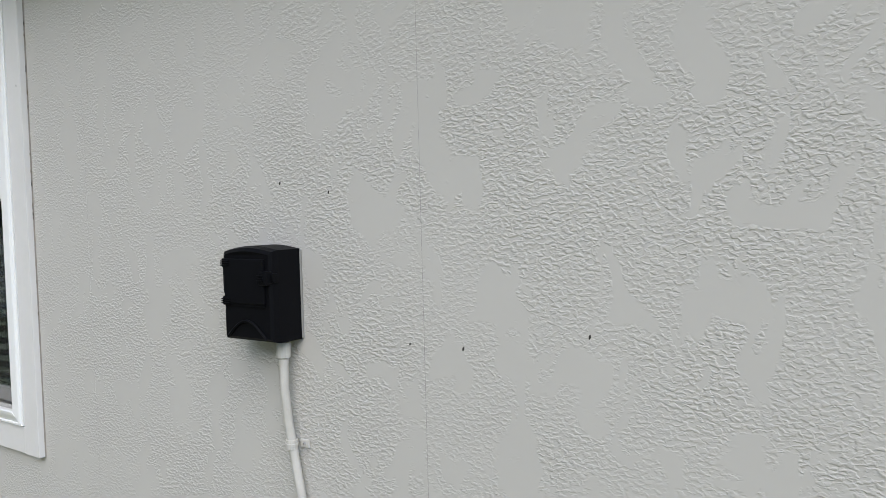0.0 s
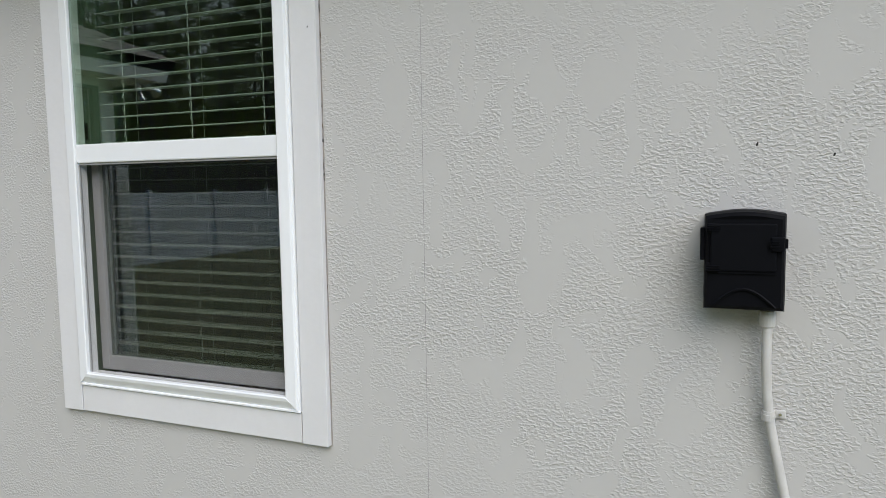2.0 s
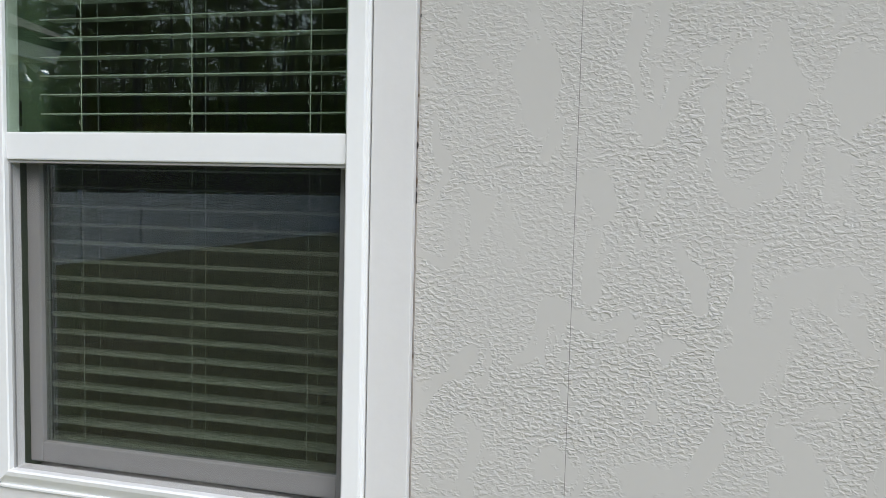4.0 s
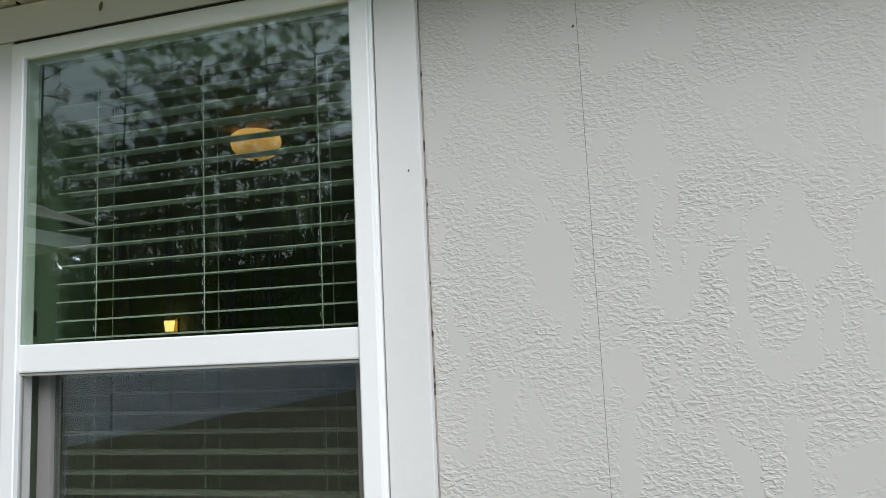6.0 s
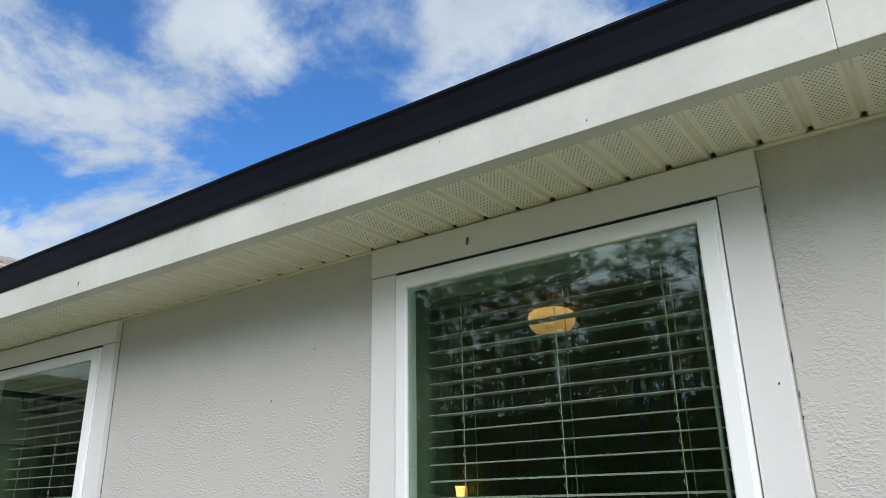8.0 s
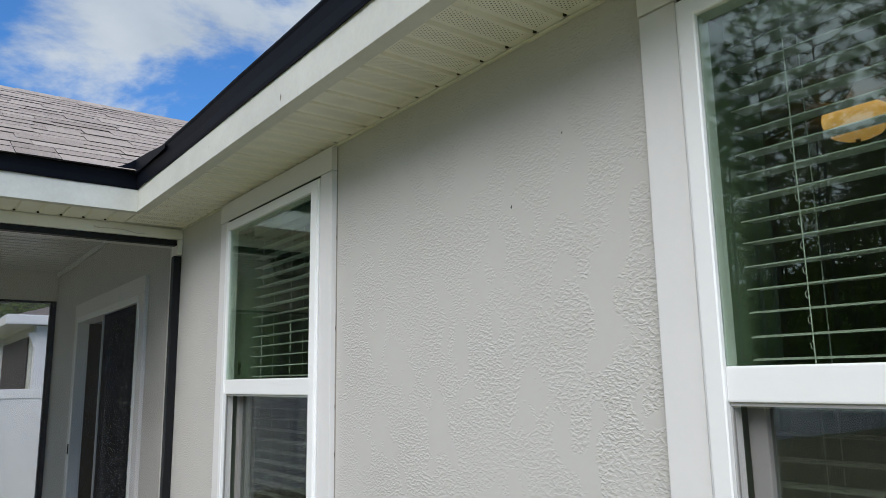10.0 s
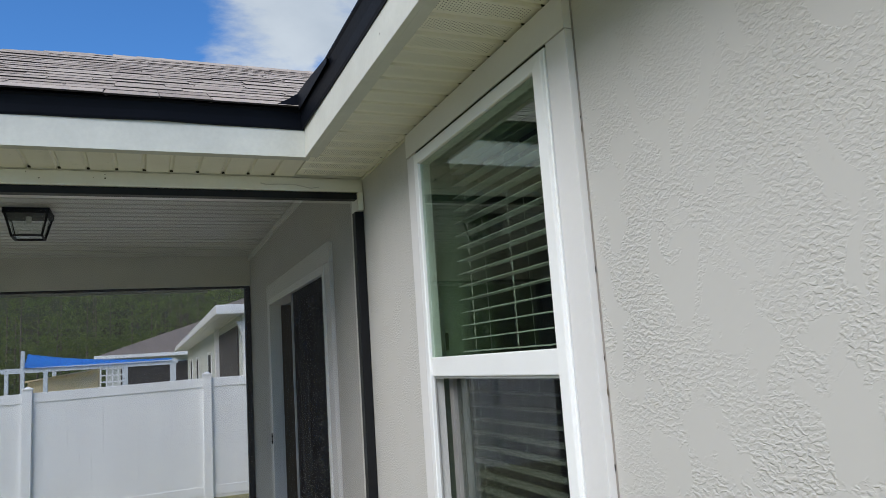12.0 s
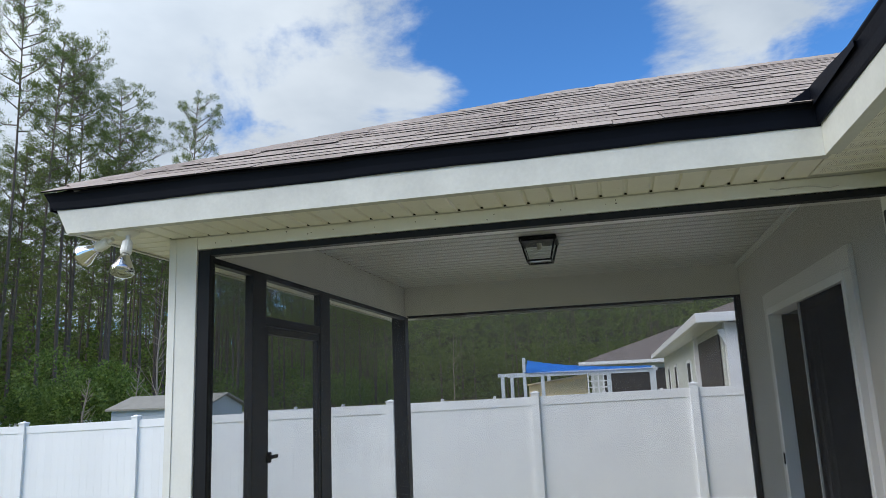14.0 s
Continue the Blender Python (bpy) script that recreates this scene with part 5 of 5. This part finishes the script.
for s in (-1, 1):
    bm = prism([(0.0, 2.66), (s * 1.48, 2.22), (s * 1.48, 2.16), (0.0, 2.60)], "y", -2.0, 2.0)
    part("roof_slope", bm, SHED_ROOF, shed, "grey shingle roof")

# ---- woods ----
rng = random.Random(7)


def add_leaf(bm, p, d, size, width):
    """One blade: a needle bundle where it is narrow, else a leaf."""
    d = d.normalized()
    s = d.cross(Vector((rng.uniform(-1, 1), rng.uniform(-1, 1), rng.uniform(-1, 1)))).normalized() * width
    if width < size * 0.2:
        bm.faces.new((bm.verts.new(p - s), bm.verts.new(p + s), bm.verts.new(p + d * size)))
    else:
        bm.faces.new((bm.verts.new(p), bm.verts.new(p + d * size * 0.55 + s), bm.verts.new(p + d * size), bm.verts.new(p + d * size * 0.55 - s)))


def add_tuft(bm, p, up, size, blades):
    for _ in range(blades):
        d = Vector((rng.gauss(0, 1), rng.gauss(0, 1), rng.gauss(0, 0.75))) + up * 0.7
        if d.length > 0.01:
            add_leaf(bm, p + 0.42 * size * Vector((rng.gauss(0, 1), rng.gauss(0, 1), rng.gauss(0, 0.7))), d, size * rng.uniform(0.6, 1.1), size * (0.04 if size < 0.6 else 0.075))


def add_clump(bm, p, radius, blades):
    """A rounded, flattened clump of short needle bundles that point outwards."""
    for _ in range(blades):
        d = Vector((rng.gauss(0, 1), rng.gauss(0, 1), rng.gauss(0, 1) + 0.25)).normalized()
        at = p + Vector((d.x, d.y, d.z * 0.72)) * radius * rng.uniform(0.15, 0.92)
        add_leaf(bm, at, d + Vector((rng.gauss(0, 0.5), rng.gauss(0, 0.5), rng.gauss(0, 0.5) + 0.2)), rng.uniform(0.10, 0.18), 0.021)


def pine_meshes(height, crown_from, limbs, spread, blades, seed):
    """A pine: a bare bole, dead snags, and a rounded open crown of limbs that end in needle clumps."""
    rng.seed(seed)
    wood, green = bmesh.new(), bmesh.new()
    lean = (rng.uniform(-0.5, 0.5), rng.uniform(-0.5, 0.5))
    axis = []
    for i in range(9):
        f = i / 8
        axis.append(Vector((lean[0] * f * f + 0.12 * math.sin(4 * f + seed), lean[1] * f * f + 0.10 * math.cos(5 * f + seed), height * f)))
    add_tube(wood, axis, [0.14 * (1 - 0.84 * i / 8) * height / 22 for i in range(9)], 8)

    def on_trunk(f):
        k = min(7, int(f * 8))
        return axis[k].lerp(axis[k + 1], f * 8 - k)
    for j in range(limbs):
        g = ((j + rng.random() * 0.8) / limbs) ** 0.8
        f = crown_from + (0.97 - crown_from) * g
        a = j * 2.4 + rng.uniform(-0.5, 0.5)
        reach = spread * (0.30 + 0.70 * math.sqrt(max(0.0, 1 - ((g - 0.42) / 0.64) ** 2))) * rng.uniform(0.55, 1.15)
        root = on_trunk(f)
        out = Vector((math.cos(a), math.sin(a), rng.uniform(0.10, 0.45) + 0.45 * g))
        tip = root + out * reach
        mid = root.lerp(tip, 0.5) + Vector((0, 0, -0.08 * reach))
        add_tube(wood, [root, mid, tip], [0.040, 0.026, 0.010], 4, False)
        add_clump(green, tip, rng.uniform(0.34, 0.52), blades)
        for k in range(1 + int(reach * 1.7)):
            p = root.lerp(tip, rng.uniform(0.45, 1.0)) + Vector((rng.gauss(0, 0.34), rng.gauss(0, 0.34), rng.gauss(0, 0.22)))
            add_tube(wood, [mid, p], [0.014, 0.006], 3, False)
            add_clump(green, p, rng.uniform(0.24, 0.44), int(blades * rng.uniform(0.6, 1.0)))
    add_clump(green, axis[-1], 0.5, blades * 2)
    for j in range(12):
        f = rng.uniform(0.25, crown_from)
        a = rng.uniform(0, 6.28)
        root = on_trunk(f)
        d = Vector((math.cos(a), math.sin(a), rng.uniform(-0.3, 0.4))) * rng.uniform(0.5, 1.6)
        add_tube(wood, [root, root + d * 0.6, root + d + Vector((0, 0, rng.uniform(-0.2, 0.2)))], [0.022, 0.014, 0.005], 3, False)
    return wood, green


kinds = []
for i, (hgt, cf, limbs, spr, bl) in enumerate(((22.0, 0.56, 40, 2.3, 84), (22.0, 0.64, 34, 2.5, 88), (22.0, 0.48, 44, 2.1, 76), (22.0, 0.70, 28, 2.2, 88), (22.0, 0.40, 44, 1.9, 66))):
    wood, green = pine_meshes(hgt, cf, limbs, spr, bl, 11 + i)
    pine = thing("pine_tree", (0, 0, -0.6), "tall slender pine with a high rounded crown", "tree", "pine wood behind the gardens")
    part("trunk", wood, BARK, pine)
    part("crown", green, NEEDLES, pine)
    kinds.append(pine)
rng.seed(5)
spots = []
for row, (yy, gap) in enumerate(((-35.5, 3.5), (-40.0, 3.2), (-45.5, 3.0))):
    x = -112.0 + row
    while x < 30:
        tall = rng.uniform(13.0, 19.5) if x > -48 else rng.uniform(16.5, 21.0) if x > -92 else rng.uniform(13.5, 18.0)
        spots.append((x + rng.uniform(-1, 1) * 0.9, yy + rng.uniform(-1.4, 1.4), tall))
        x += gap * rng.uniform(0.7, 1.35)
# the taller ones at the near edge of the wood
spots += [(-39.6, -35.2, 25.8), (-37.4, -34.6, 25.2), (-41.6, -36.0, 25.6), (-44.2, -35.0, 24.4), (-46.4, -35.6, 22.6), (-53.8, -35.4, 27.4), (-34.2, -34.2, 27.2), (-30.2, -36.2, 23.0),
          (-27.5, -37.0, 22.5), (-24.6, -36.4, 21.6), (-20.4, -37.0, 23.4), (-17.0, -36.6, 22.0), (-13.8, -37.4, 22.6), (-9.5, -36.8, 22.2)]
for i, (x, y, tall) in enumerate(spots):
    k = (i * 7 + rng.randrange(3)) % 5
    s = rng.uniform(0.86, 1.08)
    m = pose(x, y, -0.6, 0, 0, rng.uniform(0, 360)) @ Matrix.Diagonal((s, s, (tall + 0.6) / 22.0, 1))
    if i < 5:
        kinds[i].matrix_basis = m
    else:
        o = copy_thing(kinds[k], Matrix())
        o.matrix_basis = m

# deeper wood and undergrowth, past counting
deep = bmesh.new()
for k in range(560):
    x, y = rng.uniform(-210, 40), rng.uniform(-75, -50)
    if k % 4 == 0:
        x, y = rng.uniform(-170, -128), rng.uniform(-80, 70)
    hgt = rng.uniform(13, 21)
    add_tube(deep, [(x, y, -0.6), (x + rng.uniform(-0.6, 0.6), y, hgt)], [rng.uniform(0.12, 0.22), 0.04], 5, False)
tagged(part("far_trunks", deep, BARK), "massed pine trunks deep in the wood", "woods", kind="stuff")
deep = bmesh.new()
for k in range(26000):
    x, y = rng.uniform(-130, 40), rng.uniform(-76, -52)
    if k % 2:
        x, y = rng.uniform(-172, -122), rng.uniform(-85, 75)
    z = rng.choice((rng.uniform(6, 22 if k % 2 else 18), rng.uniform(0, 9)))
    add_tuft(deep, Vector((x, y, z)), Vector((0, 0, 0.6)), rng.uniform(0.7, 1.3), 10)
for k in range(8000):
    x, y = rng.uniform(-105, 25), rng.uniform(-60, -47)
    add_tuft(deep, Vector((x, y, 15.0 * rng.random() ** 1.4)), Vector((0, 0, 0.6)), rng.uniform(0.6, 1.0), 9)
tagged(part("far_foliage", deep, NEEDLES), "massed dark pine foliage deep in the wood", "woods", kind="stuff")
for name, a, b, across in (("backdrop", -140, 60, -82.0), ("backdrop_west", -100, 95, -176.0)):
    bm = bmesh.new()
    n = 160
    rows = []
    for i in range(n + 1):
        u = a + (b - a) * i / n
        top_ = (13.0 if name == "backdrop" else 23.5) + 2.2 * noise.noise((u * 0.09, across, 0)) + 1.6 * noise.noise((u * 0.5, across, 3))
        rows.append([bm.verts.new((u, across, z) if name == "backdrop" else (across, u, z)) for z in (-1.0, top_)])
    for p, q in zip(rows, rows[1:]):
        bm.faces.new((p[0], q[0], q[1], p[1]))
    tagged(part(name, bm, WOOD_DISTANCE), "dim depth of the pine wood", "backdrop", kind="structure")
under = bmesh.new()


def add_bush(bm, x, y, r, h_, leaves, size):
    lobes = [(x + rng.uniform(-0.6, 0.6) * r, y + rng.uniform(-0.6, 0.6) * r, h_ * rng.uniform(0.25, 0.75), r * rng.uniform(0.35, 0.6)) for _ in range(7)]
    for _ in range(leaves):
        cx, cy, cz, cr = rng.choice(lobes)
        d = Vector((rng.gauss(0, 1), rng.gauss(0, 1), rng.gauss(0, 0.9))).normalized()
        p = Vector((cx, cy, cz - 0.4)) + d * cr * rng.uniform(0.7, 1.05)
        if p.z < -0.5:
            continue
        add_leaf(bm, p, d + Vector((rng.gauss(0, 0.5), rng.gauss(0, 0.5), rng.gauss(0, 0.5))), size * rng.uniform(0.6, 1.2), size * 0.34)


x = -120.0
while x < 30:
    add_bush(under, x, rng.uniform(-38, -31.5), rng.uniform(1.3, 2.6), rng.uniform(2.2, 5.6), 620, 0.26)
    x += rng.uniform(1.6, 4.2)
x = -115.0
while x < 28:
    add_bush(under, x, rng.uniform(-47, -37), rng.uniform(1.5, 2.8), rng.uniform(5.5, 11.0), 700, 0.30)
    x += rng.uniform(1.8, 4.0)
tagged(part("undergrowth", under, LEAVES), "tangled green undergrowth along the edge of the wood", "undergrowth", kind="stuff")
for x, y, r, h_ in ((-28.3, -23.9, 2.3, 5.0), (-33.5, -30.0, 2.2, 4.4)):
    bm = bmesh.new()
    add_bush(bm, 0, 0, r, h_, 9000, 0.15)
    bush = thing("bush", (x, y, -0.3), "dense bright green bush beyond the fence", "bush")
    part("foliage", bm, LEAVES, bush)
    part("stem", tube([(0, 0, -0.3), (0.1, 0.1, h_ * 0.5)], [0.12, 0.05], 7), BARK, bush)
# bare saplings
for x, y, h_ in ((-22.0, -18.6, 2.5), (-26.0, -18.6, 6.4), (-59.0, -14.2, 6.5), (-27.2, -20.4, 3.2)):
    bm = bmesh.new()
    add_tube(bm, [(0, 0, -0.4), (0.1, 0, h_ * 0.5), (0.0, 0.15, h_)], [0.05, 0.03, 0.008], 5, False)
    for k in range(26):
        f = rng.uniform(0.25, 0.98)
        a = rng.uniform(0, 6.28)
        p = Vector((0.1 * (1 - abs(2 * f - 1)), 0.1 * f, h_ * f))
        d = Vector((math.cos(a), math.sin(a), rng.uniform(0.3, 1.1))) * h_ * 0.22 * (1.15 - f)
        add_tube(bm, [p, p + d * 0.5, p + d + Vector((0, 0, 0.1))], [0.015, 0.010, 0.004], 3, False)
    sap = thing("bare_sapling", (x, y, 0), "leafless pale sapling at the edge of the wood", "tree")
    part("bare_crown", bm, TWIG, sap)

# lawn blades near the house
turf = bmesh.new()
for _ in range(26000):
    x, y = rng.uniform(-3.4, 4.5), rng.uniform(-5.5, -0.02)
    add_leaf(turf, Vector((x, y, ground_height(x, y) - 0.004)), Vector((rng.gauss(0, 0.5), rng.gauss(0, 0.5), 1.0)), rng.uniform(0.03, 0.065), 0.0022)
tagged(part("grass", turf, BLADES), "short straw-coloured lawn grass along the house", "grass", kind="stuff")

# ---- roof shingles, last ----
def tab_mesh():
    bm = bmesh.new()
    # local: x along the course (0..1), y up the slope, z out of it; the butt edge is thick
    for x0, x1 in ((0.0, 1.0),):
        v = [bm.verts.new(p) for p in ((x0, 0, 0), (x1, 0, 0), (x1, 0.20, -0.003), (x0, 0.20, -0.003), (x0, 0, 0.0065), (x1, 0, 0.0065), (x1, 0.20, 0.002), (x0, 0.20, 0.002))]
        for q in ((0, 3, 2, 1), (4, 5, 6, 7), (0, 1, 5, 4), (1, 2, 6, 5), (2, 3, 7, 6), (3, 0, 4, 7)):
            bm.faces.new([v[i] for i in q]).material_index = 1 if q in ((0, 1, 5, 4), (1, 2, 6, 5), (3, 0, 4, 7), (0, 3, 2, 1)) else 0
    return bm


sh = part("shingle", tab_mesh(), SHINGLE, roof)
sh.data.materials.append(CUT_EDGE_SHADE)
tabs = sh.data
placed = 0
rng.seed(21)
up = Vector((RIDGE_X - ex0, 0, RIDGE_Z - 0.01 - RZP)).normalized()
along = Vector((0, 1, 0))
out_n = along.cross(up)
if out_n.z < 0:
    out_n = -out_n
turn = Matrix((along, up, out_n)).transposed().to_4x4()
length = math.hypot(RIDGE_X - ex0, RIDGE_Z - 0.01 - RZP)
course = 0.140
r = 0
while r * course < length - 0.04:
    s = r * course / length
    lo_y = ey + (peak[1] - ey) * s
    hi_y = ye + (dead[1] - ye) * s - 0.02
    y = lo_y - rng.uniform(0, 0.25)
    while y < hi_y:
        w_ = rng.choice((0.19, 0.26, 0.33, 0.42))
        a, b = max(y, lo_y), min(y + w_ - 0.003, hi_y)
        if b - a > 0.04:
            base = Vector((ex0, a, RZP)) + up * (r * course - (0.026 if r == 0 else 0.004)) + out_n * (0.003 + rng.uniform(0, 0.004))
            m = Matrix.Translation(base) @ turn @ pose(0, 0, 0, rng.uniform(-0.5, 0.8), 0, rng.uniform(-0.3, 0.3)) @ Matrix.Diagonal((b - a, 1, 1, 1))
            if placed == 0:
                sh.matrix_basis = m
            else:
                share("shingle", tabs, roof, m)
            placed += 1
        y += w_
    r += 1


def cap_mesh():
    bm = bmesh.new()
    prof = [(-0.14, -0.065), (-0.06, -0.012), (0, 0.012), (0.06, -0.012), (0.14, -0.065)]
    lo_v = [bm.verts.new((x, 0.0, z + 0.005)) for x, z in prof] + [bm.verts.new((x, 0.0, z)) for x, z in prof]
    hi_v = [bm.verts.new((x, 0.26, z)) for x, z in prof]
    for i in range(4):
        bm.faces.new((lo_v[i], lo_v[i + 1], hi_v[i + 1], hi_v[i]))
        bm.faces.new((lo_v[i + 5], lo_v[i + 6], lo_v[i + 1], lo_v[i]))
    return bm


capo = part("ridge_cap", cap_mesh(), SHINGLE, roof)
first = True
for a, b in ((Vector((ex0, ey, RZP)), Vector(peak)), (Vector(peak), Vector(dead)), (Vector((ex1, ey, RZP)), Vector(peak))):
    d = (b - a).normalized()
    side = d.cross(Vector((0, 0, 1))).normalized()
    nrm = side.cross(d)
    fr_ = Matrix((side, d, nrm)).transposed().to_4x4()
    q = 0.10
    while q < (b - a).length - 0.22:
        m = Matrix.Translation(a + d * q + nrm * (0.006 + rng.uniform(0, 0.002))) @ fr_ @ pose(0, 0, 0, rng.uniform(-0.4, 0.4), rng.uniform(-0.8, 0.8), 0)
        if first:
            capo.matrix_basis = m
            first = False
        else:
            share("ridge_cap", capo.data, roof, m)
        q += 0.15
# first course along the main eave, seen edge-on from below
up2 = Vector((0, top_y - ye, top_z - RZ)).normalized()
al2 = Vector((1, 0, 0))
tn2 = Matrix((al2, up2, al2.cross(up2))).transposed().to_4x4()
x = ex0 + 0.12
while x < 6.9:
    w_ = rng.choice((0.26, 0.33, 0.42))
    share("shingle", tabs, roof, Matrix.Translation(Vector((x, ye - 0.012, RZ - 0.012 + rng.uniform(0, 0.003)))) @ tn2 @ pose(0, 0, 0, rng.uniform(-1.0, 1.5), 0, rng.uniform(-0.4, 0.4)) @ Matrix.Diagonal((w_ - 0.003, 1, 1, 1)))
    x += w_
# black metal turned up where the two eaves meet
elbow = Vector((FASCIA_X + 0.026, FASCIA_Y - 0.026, 0.0))
ends = (Vector((FASCIA_X + 0.026, -0.50, 0.0)), Vector((FASCIA_X + 0.52, FASCIA_Y - 0.026, 0.0)))
bm = bmesh.new()
rows = []
for i in range(25):
    f = i / 24
    foot = ends[0].lerp(elbow, f * 3) if f < 1 / 3 else elbow.lerp(ends[1], (f - 1 / 3) * 1.5)
    rise = 2.594 + 0.066 * (f * 3) ** 1.6 if f < 1 / 3 else 2.660 - 0.056 * ((f - 1 / 3) * 1.5) ** 1.2
    rows.append([bm.verts.new(foot + Vector((0, 0, 2.585))), bm.verts.new(foot + Vector((0, 0, rise))), bm.verts.new(foot + Vector((-0.03, 0.03, rise - 0.002)))])
for a, b in zip(rows, rows[1:]):
    for k in range(2):
        bm.faces.new((a[k], b[k], b[k + 1], a[k + 1]))
part("valley_flashing", bm, DRIP, roof, "black valley metal")
